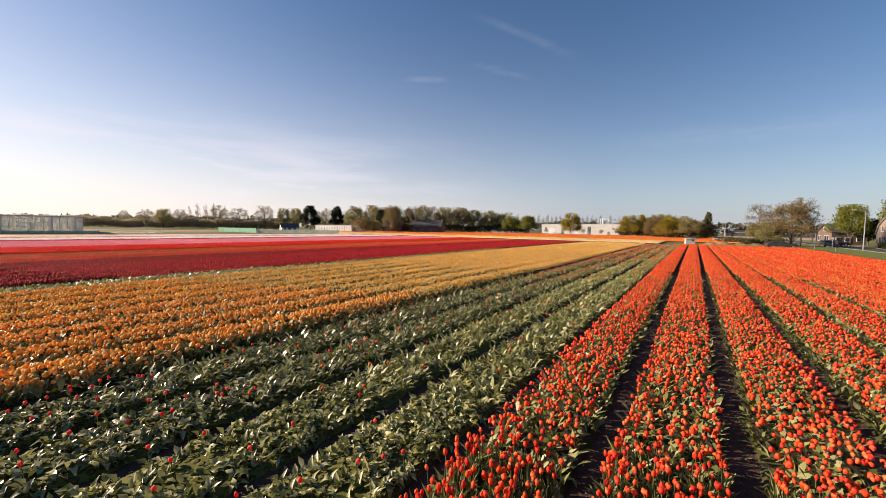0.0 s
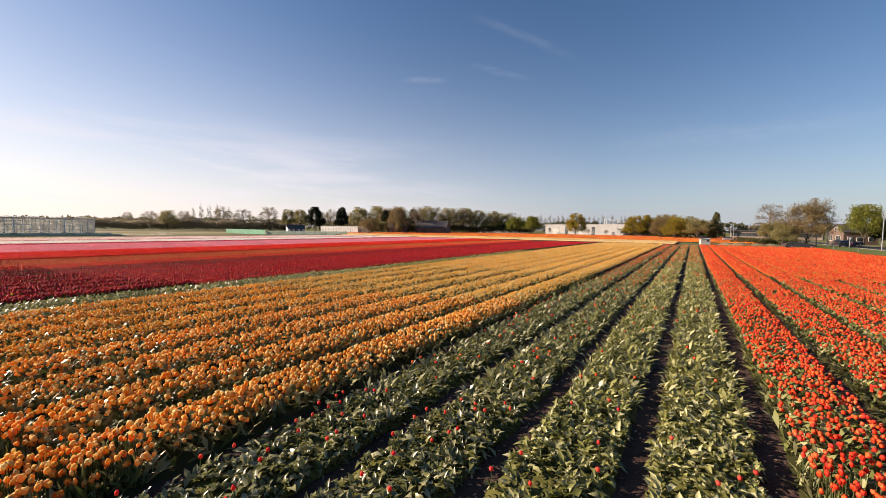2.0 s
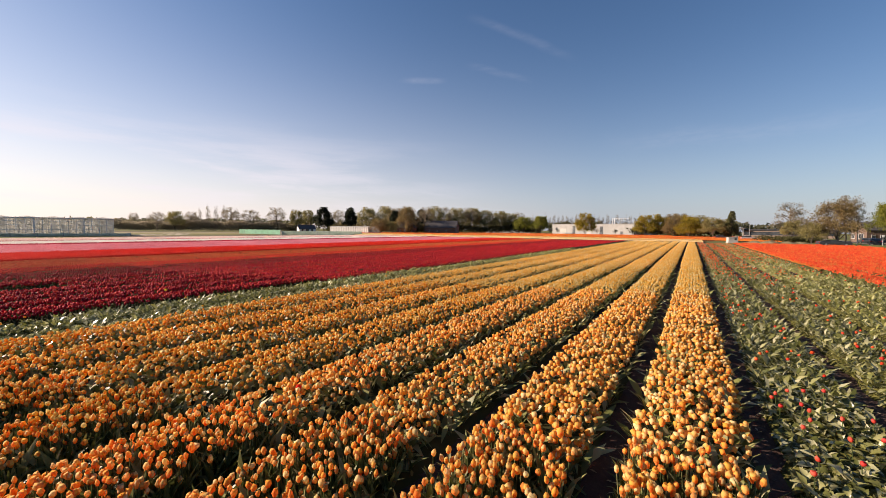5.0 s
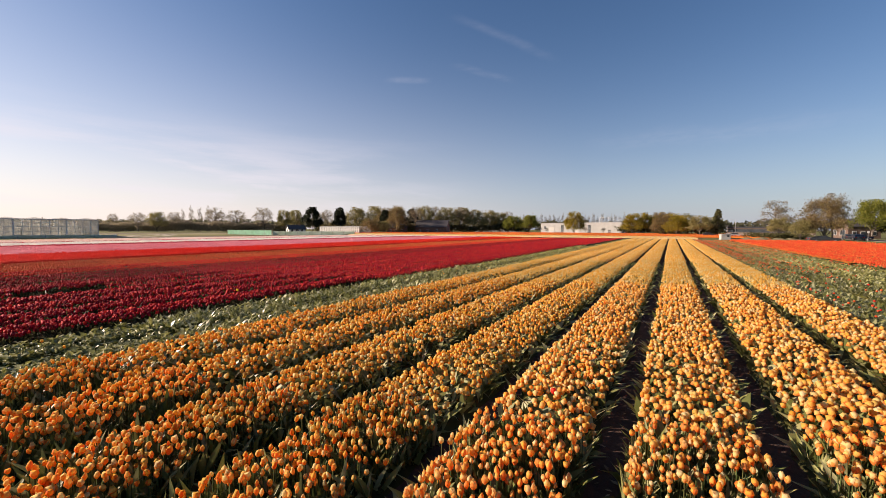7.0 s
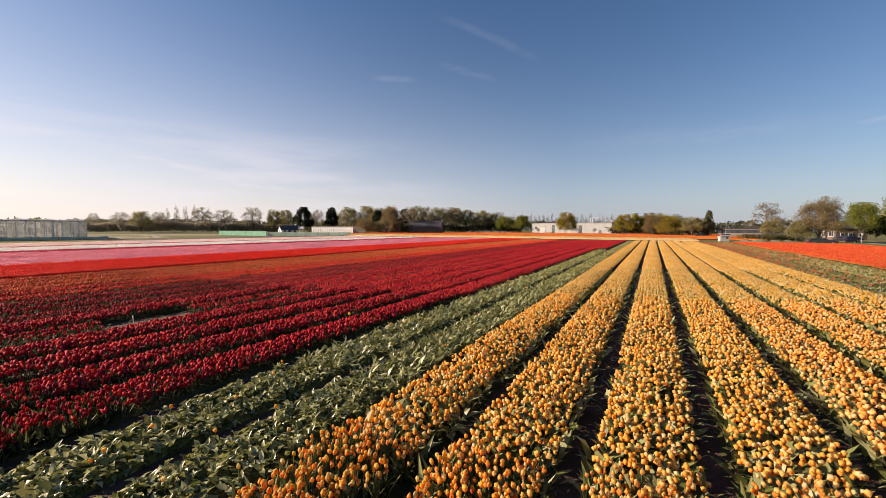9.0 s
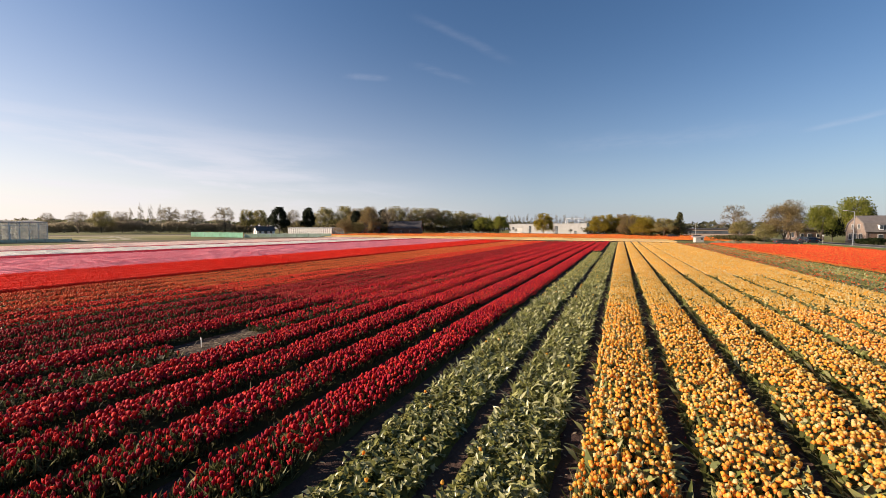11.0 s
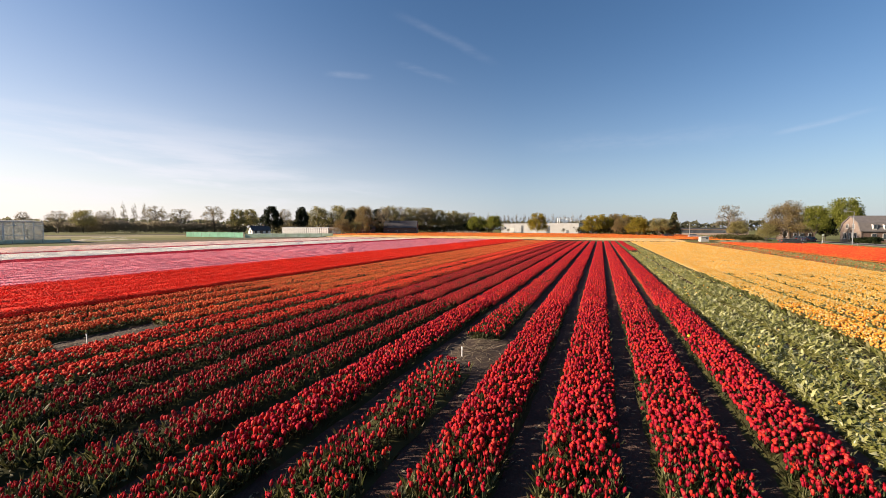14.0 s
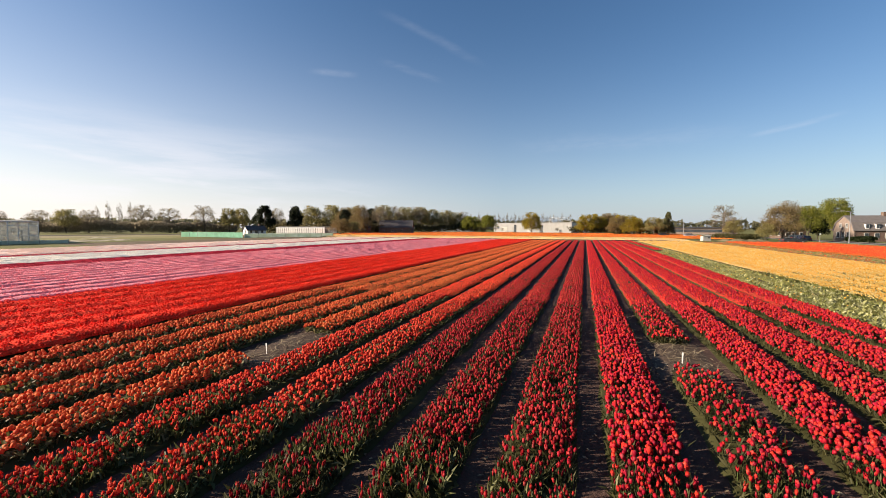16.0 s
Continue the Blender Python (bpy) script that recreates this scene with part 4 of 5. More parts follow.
sheet("field_corner", -5.5, 17.5, 116.4, 142.4, 0.006, GRASS, 20, 20, 0.02, "rough grass corner beside the far tulip blocks", "grass")
sheet("far_field_soil", -168, 16, 116.4, 262, -0.004, SOIL, 60, 40, 0.015, "dark soil under the far tulip blocks", "soil")
cross_field("apricot_tulip_field", -150, -6, 117.5, 141, 0.40, [YELLOW, YELLOW_LOW], "far strip of apricot-yellow tulips across the headland", 0.6)
cross_field("orange_tulip_field", -160, 14, 143, 258, 0.44, [ORANGE, ORANGE_LOW], "far block of orange-red tulips before the trees", 0.28)

# bare patches with dry stalks and a white marker stake
straw_shape = Shape()
straw_shape.v = [(0, -0.005, 0), (0, 0.005, 0), (0.14, 0.006, 0.02), (0.14, -0.006, 0.02), (0.30, 0, 0.0)]
straw_shape.face(0, 1, 2, 3)
straw_shape.face(3, 2, 4)
for b, gaps in GAPS.items():
    x, (g0, g1) = (b + 0.5) * P, gaps[0]
    n = 300
    place = np.column_stack([x + rng.normal(0, 0.36, n), rng.uniform(g0 - 0.1, g1 + 0.1, n), rng.uniform(0.05, 0.09, n)])
    me = strew("dry_stalks", [straw_shape], np.zeros(n, int), place, rng.normal(0.4, 0.9, n), rng.normal(0, 0.2, n), rng.normal(0, 0.15, n), rng.normal(1.1, 0.3, n), [STRAW])
    tagged(new("dry_stalks", me), "pale dry stalks lying on a bare patch of the bed", "straw", kind="stuff")
    ys, xs = np.linspace(g0 - 0.5, g1 + 0.5, 10), np.linspace(x - 0.72, x + 0.72, 8)
    gx, gy = np.meshgrid(xs, ys)
    hump = 0.055 * np.clip(1 - ((gx - x) / 0.7) ** 2, 0, 1) * np.clip(1 - ((gy - (g0 + g1) / 2) / ((g1 - g0) / 2 + 0.5)) ** 4, 0, 1)
    gz = hump * rng.normal(1.0, 0.2, gx.shape) + 0.006
    i = (np.arange(9)[:, None] * 8 + np.arange(7)[None]).ravel()
    me = raw_mesh("bare_patch", np.stack([gx, gy, gz], -1).reshape(-1, 3), [np.stack([i, i + 1, i + 9, i + 8], 1)], [SAND])
    tagged(new("bare_patch", me), "sandy bare soil where no tulips came up", "soil", kind="structure")
    stake = tagged(empty("marker_stake", (x - 0.05 if b == -20 else x + 0.1, g0 + 0.75, 0.03)), "white plastic marker stake in a bare patch", "stake", "marker stakes")
    bm = bmesh.new()
    box_bm(bm, (-0.015, -0.006, 0), (0.015, 0.006, 0.30), 0.004)
    part("shaft", bm, WHITEFRAME, stake)
    box_part("label_plate", (-0.019, -0.010, 0.23), (0.019, -0.0065, 0.31), WHITEFRAME, stake, "white label plate", 0.003)

# scraps of leaf and petal on the paths
scrap = Shape()
scrap.v = [(-0.04, -0.008, 0), (0.0, -0.016, 0.006), (0.045, 0, 0), (0.0, 0.014, 0.004)]
scrap.face(0, 1, 2, 3)
n = 2600
lane = rng.integers(-27, 3, n)
sx = lane * P + rng.normal(0, 0.12, n)
sy = np.array([near_line(v) for v in sx]) + rng.uniform(1.5, 16, n)
me = strew("leaf_litter", [scrap], np.zeros(n, int), np.column_stack([sx, sy, np.full(n, 0.024)]), rng.uniform(0, 6.28, n), rng.normal(0, 0.2, n), rng.normal(0, 0.2, n),
           rng.uniform(0.5, 1.3, n), [STRAW])
tagged(new("leaf_litter", me), "pale scraps of dry leaf lying on the paths", "leaf litter", kind="stuff")


def stray_tulip(x, y, h, mats, label):
    """A tulip of another colour that came up in a bed."""
    t = tagged(new("tulip", strew("stalk_and_leaves", STEMS + LEAF_HI, np.array([0, 1, 3]), np.zeros((3, 3)), np.array([0.0, 1.0, 3.6]), np.zeros(3), np.array([0.0, 0.3, 0.4]),
                                  np.array([[1, 1, h], [0.26] * 3, [0.24] * 3]), [LEAF])), label, "tulip", "stray tulips")
    t.location = (x, y, 0.02)
    cup = under("bloom", strew("bloom", [BLOOM_HI[0]], np.zeros(1, int), np.zeros((1, 3)), np.zeros(1), np.zeros(1), np.zeros(1), np.array([1.15]), mats), t)
    cup.location = (0, 0, h)


LEMON = petal("lemon_petal", [(0.88, 0.72, 0.05), (0.92, 0.80, 0.12)])
stray_tulip(-12.7, 15.2, 0.40, [SCARLET, CRIMSON_LOW], "single red tulip standing among apricot tulips")
stray_tulip(-23.7, 17.6, 0.34, [LEMON, LEMON], "single yellow tulip at the edge of a crimson bed")

# ---------------------------------------------------------------- trees


def tube(segs, sides=4):
    """Tapered tubes along (a, b, radius at a, radius at b), in one set of arrays."""
    a = np.array([s[0] for s in segs], float)
    b = np.array([s[1] for s in segs], float)
    d = b - a
    d /= np.linalg.norm(d, axis=1, keepdims=True) + 1e-9
    ref = np.where(np.abs(d[:, 2:3]) > 0.9, np.array([[1.0, 0, 0]]), np.array([[0, 0, 1.0]]))
    u = np.cross(d, ref)
    u /= np.linalg.norm(u, axis=1, keepdims=True)
    w = np.cross(d, u)
    r0, r1 = np.array([s[2] for s in segs])[:, None], np.array([s[3] for s in segs])[:, None]
    rings = []
    for c, r in ((a, r0), (b, r1)):
        for k in range(sides):
            t = k * math.tau / sides
            rings.append(c + r * (u * math.cos(t) + w * math.sin(t)))
    co = np.stack(rings, 1).reshape(-1, 3)
    off = np.arange(len(segs))[:, None] * 2 * sides
    q = np.concatenate([off + np.array([[k, (k + 1) % sides, sides + (k + 1) % sides, sides + k]]) for k in range(sides)])
    return co, q


def skeleton(gen, clear, limbs, rise, levels, bulge):
    """Limbs of a tree of height and width one: a wavering stem, limbs that reach an egg-shaped outline, and finer twigs. Returns segments and twig ends."""
    segs, ends = [], []
    stem = [np.array([0.0, 0, 0])]
    for k in range(1, 7):
        stem.append(np.array([gen.normal(0, 0.018) * k ** 0.5, gen.normal(0, 0.018) * k ** 0.5, 0.90 * k / 6]))
    for k in range(6):
        segs.append((stem[k], stem[k + 1], 0.026 * (1 - k / 6.6), 0.026 * (1 - (k + 1) / 6.6)))

    def reach(z):
        """The outline's half width at height z."""
        u = (z - clear * 0.8) / (1.0 - clear * 0.8)
        if u <= 0 or u >= 1:
            return 0.03
        return 0.5 * math.sin(math.pi * u ** bulge) ** 0.62 + 0.02

    for k in range(limbs):
        z0 = clear + (0.84 - clear) * ((k + gen.uniform(0, 0.8)) / limbs) ** 1.15
        a = k * 2.4 + gen.normal(0, 0.35)
        up = rise * gen.uniform(0.7, 1.3)
        base = np.array([np.interp(z0, [p[2] for p in stem], [p[i] for p in stem]) for i in (0, 1)] + [z0])
        z1 = z0 + (1.0 - z0) * min(0.92, 0.55 * up)
        r1 = reach(z1) * gen.uniform(0.72, 1.08)
        tip = np.array([r1 * math.cos(a), r1 * math.sin(a), z1])
        mid = base * 0.5 + tip * 0.5 + np.array([0, 0, 0.03]) + gen.normal(0, 0.012, 3)
        segs += [(base, mid, 0.011, 0.007), (mid, tip, 0.007, 0.003)]
        ends.append(tip)
        for j in range(4):
            f = (0.35, 0.55, 0.75, 0.9)[j]
            p = base * (1 - f) + tip * f + np.array([0, 0, 0.03 * math.sin(math.pi * f)])
            d = np.array([math.cos(a + gen.normal(0, 0.9)), math.sin(a + gen.normal(0, 0.9)), up * gen.uniform(0.2, 1.3)])
            q = p + d / np.linalg.norm(d) * gen.uniform(0.09, 0.17)
            q[2] = min(q[2], 1.0 + gen.normal(0, 0.02))
            segs.append((p, q, 0.005, 0.002))
            ends.append(q)
            if levels > 2:
                for i in range(3):
                    e = d + gen.normal(0, 0.7, 3)
                    g = (0.4, 0.7, 1.0)[i]
                    w0 = p * (1 - g) + q * g
                    w1 = w0 + e / np.linalg.norm(e) * gen.uniform(0.05, 0.10)
                    segs.append((w0, w1, 0.0028, 0.0012))
                    ends.append(w1)

    def dome(p):
        """Lowers the outer twigs, so that the crown is rounded on top."""
        r = min(1.0, math.hypot(p[0], p[1]) / 0.5)
        return np.array([p[0], p[1], p[2] * (1 - 0.30 * r * r)])

    return [(dome(a), dome(b), r0, r1) for a, b, r0, r1 in segs], np.array([dome(p) for p in ends])


leaf_card = Shape()
leaf_card.v = [(-0.6, -0.30, 0), (0.55, -0.36, 0.12), (0.0, 0.55, -0.06)]
leaf_card.face(0, 1, 2)

TREE_KINDS = {
    # clear share, limbs, rise, levels, bulge, leaves per twig end, leaf size, leaf tones
    # bare and olive: tones paled to put the haze over far trees into the colour
    "bare": (0.22, 22, 1.1, 3, 0.85, 8, 0.017, [(0.22, 0.180, 0.115), (0.32, 0.265, 0.175)]),
    "olive": (0.10, 22, 0.9, 3, 0.75, 14, 0.031, [(0.19, 0.168, 0.065), (0.27, 0.232, 0.090), (0.36, 0.305, 0.130)]),
    "dark": (0.05, 22, 0.9, 2, 0.62, 44, 0.048, [(0.016, 0.021, 0.012), (0.032, 0.038, 0.020)]),
    "willow": (0.03, 24, 0.7, 3, 0.85, 18, 0.032, [(0.20, 0.155, 0.018), (0.28, 0.215, 0.026), (0.36, 0.275, 0.040)]),
    "green": (0.12, 26, 0.9, 3, 0.72, 22, 0.027, [(0.120, 0.135, 0.020), (0.185, 0.195, 0.030), (0.27, 0.265, 0.050)]),
    "russet": (0.02, 28, 0.80, 3, 0.72, 26, 0.019, [(0.19, 0.130, 0.062), (0.23, 0.165, 0.076), (0.26, 0.205, 0.082)]),
    "poplar": (0.10, 26, 0.62, 2, 0.70, 9, 0.026, [(0.24, 0.21, 0.15), (0.32, 0.28, 0.20)]),
    "larch": None,
}
TREE_MESH = {}


def tree_meshes(kind, variant):
    key = (kind, variant)
    if key in TREE_MESH:
        return TREE_MESH[key]
    gen = np.random.default_rng(100 + variant * 17 + sum(map(ord, kind)))
    if kind == "larch":
        segs = [(np.array([0, 0, 0.0]), np.array([0, 0, 0.97]), 0.022, 0.004)]
        pts = []
        for k in range(150):
            u = gen.uniform(0.05, 0.98)
            a, reach = gen.uniform(0, 6.28), 0.44 * (1 - u) ** 0.7 * gen.uniform(0.75, 1.1) + 0.02
            tip = np.array([reach * math.cos(a), reach * math.sin(a), u - 0.05 * reach])
            segs.append((np.array([0, 0, u]), tip, 0.005, 0.002))
            for f in (0.45, 0.65, 0.8, 0.92, 1.0):
                pts.append(np.array([0, 0, u]) * (1 - f) + tip * f + gen.normal(0, 0.012, 3))
        pts, size, per = np.array(pts), 0.045, 5
        tones = [(0.085, 0.085, 0.040), (0.13, 0.13, 0.055), (0.18, 0.17, 0.075)]
    else:
        clear, limbs, rise, levels, bulge, per, size, tones = TREE_KINDS[kind]
        segs, pts = skeleton(gen, clear, limbs, rise, levels, bulge)
    if kind not in ("bare", "poplar", "larch"):   # fine twigs vanish among the leaves
        segs = [g for g in segs if g[2] > 0.004]
    co, q = tube(segs, 3)
    trunk = raw_mesh("trunk", co, [q], [BARK])
    n = len(pts) * per
    spread_leaf = 0.052 if per > 12 else 0.026
    place = np.repeat(pts, per, 0) + gen.normal(0, spread_leaf, (n, 3))
    place[:, 2] = np.clip(place[:, 2], 0.04, 1.0)
    crown = strew("crown", [leaf_card], np.zeros(n, int), place, gen.uniform(0, 6.28, n), gen.normal(0, 0.9, n), gen.normal(0, 0.9, n),
                  size * gen.normal(1, 0.3, n), [leafy(kind + "_tree_leaves", tones, 0.7, 0.48, 0.25, 0.2)])
    TREE_MESH[key] = (trunk, crown)
    return trunk, crown


SAY = {"bare": "tree with grey-brown twigs and hardly a leaf", "olive": "woodland tree with thin olive spring leaves", "dark": "dense dark evergreen tree",
       "willow": "rounded willow in fresh yellow-green leaf", "green": "broad tree in fresh green leaf", "russet": "round-headed tree with russet-olive young leaves",
       "poplar": "slender upright poplar, still bare", "larch": "pointed larch with thin grey-green spring needles"}
tree_count = 0


def tree(kind, x, y, height, width, where="behind the fields", group=""):
    global tree_count
    tree_count += 1
    t = tagged(empty("tree", (x, y, -0.03), tree_count * 67.0, (width, width, height)), SAY[kind] + " " + where, "tree", group)
    trunk, crown = tree_meshes(kind, tree_count % 3)
    under("trunk", trunk, t)
    under("crown", crown, t)
    return t


# the far left row on the pasture's edge
for kind, x, y, h, w in (("bare", -344, 113, 12.5, 8), ("bare", -306, 114, 12.6, 12), ("olive", -294, 120, 13.0, 12), ("bare", -296, 131, 13.2, 11),
                         ("bare", -278, 148, 16.5, 15), ("bare", -265, 155, 15, 15), ("bare", -245, 162, 16.4, 15), ("olive", -233, 169, 15, 10),
                         ("olive", -235, 180, 15.3, 11), ("bare", -222, 190, 14, 10), ("bare", -316, 140, 11, 9)):
    tree(kind, x, y, h, w, "beside the hedge", "trees along the hedge")
for k in range(5):
    tree("poplar", -312 + 4.2 * k, 143 + 3.6 * k, (17, 20, 19, 20, 16)[k], 4.2, "above the hedge", "poplars above the hedge")
tree("dark", -205, 169, 15.8, 11.5, "beside the low glasshouse")
tree("dark", -194, 182, 16.0, 9.5, "behind the low glasshouse")
tree("bare", -224, 198, 16, 11, "behind the conifer")
# the wood in the middle distance
for kind, x, y, h, w in (("olive", -200, 202, 17.5, 16), ("olive", -188, 209, 18.2, 16), ("russet", -175, 205, 16.5, 13), ("olive", -178, 222, 18, 15),
                         ("russet", -156, 193, 17.0, 12), ("bare", -150, 205, 16.5, 12), ("olive", -165, 235, 19.0, 16), ("bare", -160, 242, 19, 14),
                         ("olive", -157, 252, 18.6, 17), ("bare", -150, 262, 19.4, 15), ("olive", -150, 267, 19.0, 17), ("dark", -171, 200, 14.5, 9),
                         ("dark", -166, 222, 16, 9), ("olive", -144, 275, 17.5, 16)):
    tree(kind, x, y, h, w, "in the wood", "trees in the wood")
for kind, x, y, h, w in (("olive", -137, 287, 17.5, 16), ("olive", -130, 292, 16, 13), ("bare", -126, 300, 17, 12), ("green", -113, 278, 12.5, 15), ("dark", -119, 283, 11, 12),
                         ("green", -99, 275, 12.8, 12), ("olive", -105, 290, 12, 12), ("willow", -66, 266, 14.2, 12)):
    tree(kind, x, y, h, w, "by the white warehouse", "trees by the warehouse")
for kind, x, y, h, w in (("willow", -31, 262, 12.2, 12), ("willow", -24, 270, 12.8, 12), ("russet", -18, 276, 13.0, 11), ("willow", -11, 266, 12.0, 11), ("russet", -15, 286, 13.8, 13), ("olive", -5, 276, 12, 12),
                         ("willow", -9, 212, 9.0, 10), ("russet", -15, 225, 10.0, 10), ("olive", -1, 205, 8.6, 9), ("olive", 4, 212, 8.0, 8), ("larch", 5.5, 209, 11.2, 7.5)):
    tree(kind, x, y, h, w, "beyond the orange field", "trees beyond the orange field")
for k, (x, y, h) in enumerate(((-99, 299, 4.5), (-93, 297, 3.6), (-62, 282, 4.2), (-50, 279, 3.8))):
    tree("bare", x, y, h, h * 0.9, "before the warehouse wall", "small trees before the warehouse")
# along the road
tree("bare", 18.6, 178, 12.6, 9.5, "on the roadside grass")
tree("bare", 19.5, 172, 7.6, 7, "on the roadside grass")
tree("olive", 16.5, 160, 6.2, 6, "on the roadside grass")
tree("russet", 19.3, 133, 10.4, 8.8, "on the roadside grass")
tree("bare", 21.4, 136, 11.2, 7.5, "on the roadside grass")
tree("olive", 14.8, 131, 5.0, 4.5, "on the roadside grass")
tree("green", 33.8, 154, 10.6, 7.6, "before the brick houses")
tree("green", 47.0, 168, 13.6, 9.5, "behind the brick house")
tree("bare", 52.0, 174, 10.5, 6, "behind the brick house")
tree("dark", 38.0, 158, 7.0, 5.5, "before the brick houses")
for k in range(34):
    u = k / 33
    tree("poplar", -200 + 150 * u, 430 + 74 * u, 21 + 2.2 * math.sin(k * 2.7), 5.5, "in a far row", "far row of poplars")


def woods(name, points, height, depth, per_metre, tones, label, size=1.5):
    """A belt of far trees or hedge: clumps of leaves with an uneven top."""
    pts = np.array(points, float)
    place = []
    for a, b in zip(pts[:-1], pts[1:]):
        length = np.linalg.norm(b - a)
        n = int(length * per_metre)
        u = rng.uniform(0, 1, n)
        s = u * length
        top = height * (0.78 + 0.09 * np.sin(s * 0.21 + a[0]) + 0.08 * np.sin(s * 0.083 + 2.0) + 0.05 * np.sin(s * 0.61))
        xy = a + (b - a) * u[:, None]
        side = np.array([-(b - a)[1], (b - a)[0]]) / length
        place.append(np.column_stack([xy + side * rng.normal(0, depth, n)[:, None], top * np.sqrt(rng.uniform(0, 1, n))]))
    place = np.concatenate(place)
    n = len(place)
    me = strew(name, [leaf_card], np.zeros(n, int), place, rng.uniform(0, 6.28, n), rng.normal(0, 0.9, n), rng.normal(0, 0.9, n), size * rng.normal(1, 0.35, n),
               [leafy(name + "_leaves", tones, 0.8, 0.62, 0.1, 0.1)])
    return tagged(new(name, me), label, "trees", kind="stuff")


# Brown hedge twigs, paled in colour for the haze over the pasture.
woods("hedge", [(-400, 65), (-344, 101), (-267, 150), (-235, 176)], 8.0, 2.2, 400, [(0.29, 0.245, 0.175), (0.38, 0.325, 0.24)], "brown leafless hedge along the pasture", 0.52)
woods("far_woods", [(-900, 60), (-600, 220), (-380, 330), (-260, 420), (-120, 520), (60, 560), (260, 520), (520, 420)], 15.0, 8.0, 7,
      [(0.12, 0.12, 0.075), (0.17, 0.16, 0.10)], "far belt of woodland on the horizon", 3.2)
woods("undergrowth", [(-222, 186), (-190, 196), (-152, 196), (-160, 240), (-140, 280), (-108, 300)], 7.0, 2.5, 70, [(0.125, 0.105, 0.055), (0.20, 0.165, 0.085)],
      "dark undergrowth at the wood's edge", 0.9)
woods("shrubs", [(-40, 286), (-14, 262), (-12, 222), (6, 218)], 5.5, 2.5, 70, [(0.075, 0.065, 0.030), (0.13, 0.11, 0.048)], "brown shrubs under the willows", 0.8)
woods("roadside_bushes", [(7.5, 150), (14.5, 140), (19, 152), (21, 190)], 1.7, 1.2, 70, [(0.085, 0.082, 0.034), (0.15, 0.14, 0.062)], "low olive bushes on the roadside grass", 0.4)
woods("garden_hedge", [(34.0, 126), (34.6, 136)], 1.6, 0.6, 90, [(0.020, 0.030, 0.012), (0.045, 0.058, 0.022)], "clipped dark hedge before the houses", 0.5)
tree("russet", -142, 154, 7.8, 9.5, "at the field's corner")
tree("olive", -137, 158, 6.5, 8.0, "at the field's corner")

# ---------------------------------------------------------------- buildings


def window(parent, x, z, w, h, y, mat=OLDWHITE, bars=1):
    """A framed window set in a wall that faces -y."""
    bm = bmesh.new()
    t = 0.09
    for lo, hi in (((x - w / 2, z), (x + w / 2, z + t)), ((x - w / 2, z + h - t), (x + w / 2, z + h)),
                   ((x - w / 2, z + t), (x - w / 2 + t, z + h - t)), ((x + w / 2 - t, z + t), (x + w / 2, z + h - t))):
        box_bm(bm, (lo[0], y - 0.08, lo[1]), (hi[0], y + 0.05, hi[1]))
    for k in range(bars):
        c = x - w / 2 + w * (k + 1) / (bars + 1)
        box_bm(bm, (c - 0.035, y - 0.06, z + t), (c + 0.035, y + 0.04, z + h - t))
    f = part("window", bm, mat, parent, "white painted window frame")
    box_part("pane", (x - w / 2 + 0.02, y - 0.02, z + 0.02), (x + w / 2 - 0.02, y + 0.02, z + h - 0.02), GLASS, f, "dark glass pane")
    box_part("sill", (x - w / 2 - 0.08, y - 0.16, z - 0.07), (x + w / 2 + 0.08, y - 0.01, z - 0.005), CONCRETE, f)
    return f


def brick_house(x, y, turn):
    """A long brick house with a gambrel gable, a tiled roof and dormers."""
    h = tagged(empty("house", (x, y, -0.03), turn), "brick house with gambrel gable, grey tiled roof and white dormers", "house")
    out = [(-3.6, 0), (3.6, 0), (3.6, 3.1), (2.7, 5.2), (0, 7.0), (-2.7, 5.2), (-3.6, 3.1)]
    prism_part("gable_wall", out, 0.0, 0.35, PALEBRICK, h, "pale brick gambrel gable")
    prism_part("wall", [(-3.5, 0), (3.5, 0), (3.5, 3.0), (-3.5, 3.0)], 0.36, 26.0, BRICK, h)
    for s in (-1, 1):
        prism_part("roof", [(s * 3.85, 2.95), (s * 3.65, 2.9), (s * 2.6, 5.1), (s * 2.9, 5.3)], -0.2, 26.1, GREYROOF, h)
        prism_part("roof", [(s * 2.9, 5.31), (s * 2.6, 5.11), (0, 6.95), (0, 7.2)], -0.2, 26.1, GREYROOF, h)
    for wx, z, w, hh in ((-1.8, 0.9, 1.2, 1.7), (0.0, 0.9, 1.2, 1.7), (1.8, 0.9, 1.2, 1.7), (-1.1, 3.7, 0.9, 1.3), (1.1, 3.7, 0.9, 1.3)):
        window(h, wx, z, w, hh, 0.0)
    for k in range(10):   # narrow gabled dormers in a row, a window under each
        yy = 2.4 + k * 2.3
        d = prism_part("dormer", [(2.55, 3.5), (3.72, 3.5), (3.72, 4.75), (2.35, 4.9)], yy, yy + 0.85, WHITEFRAME, h, "white dormer")
        box_part("pane", (3.72, yy + 0.14, 3.7), (3.76, yy + 0.71, 4.6), GLASS, d)
        prism_part("roof", [(3.9, 4.72), (3.9, 4.82), (2.1, 5.14), (2.1, 5.04)], yy - 0.12, yy + 0.97, GREYROOF, d)
        f = box_part("window", (3.5, yy - 0.1, 0.9), (3.58, yy + 0.95, 2.4), OLDWHITE, h)
        box_part("pane", (3.58, yy, 1.0), (3.61, yy + 0.85, 2.3), GLASS, f)
    for yy in (8.5, 19.0):
        box_part("chimney", (-0.45, yy, 6.6), (0.45, yy + 0.9, 8.1), BRICK, h, "brick chimney")
    return h


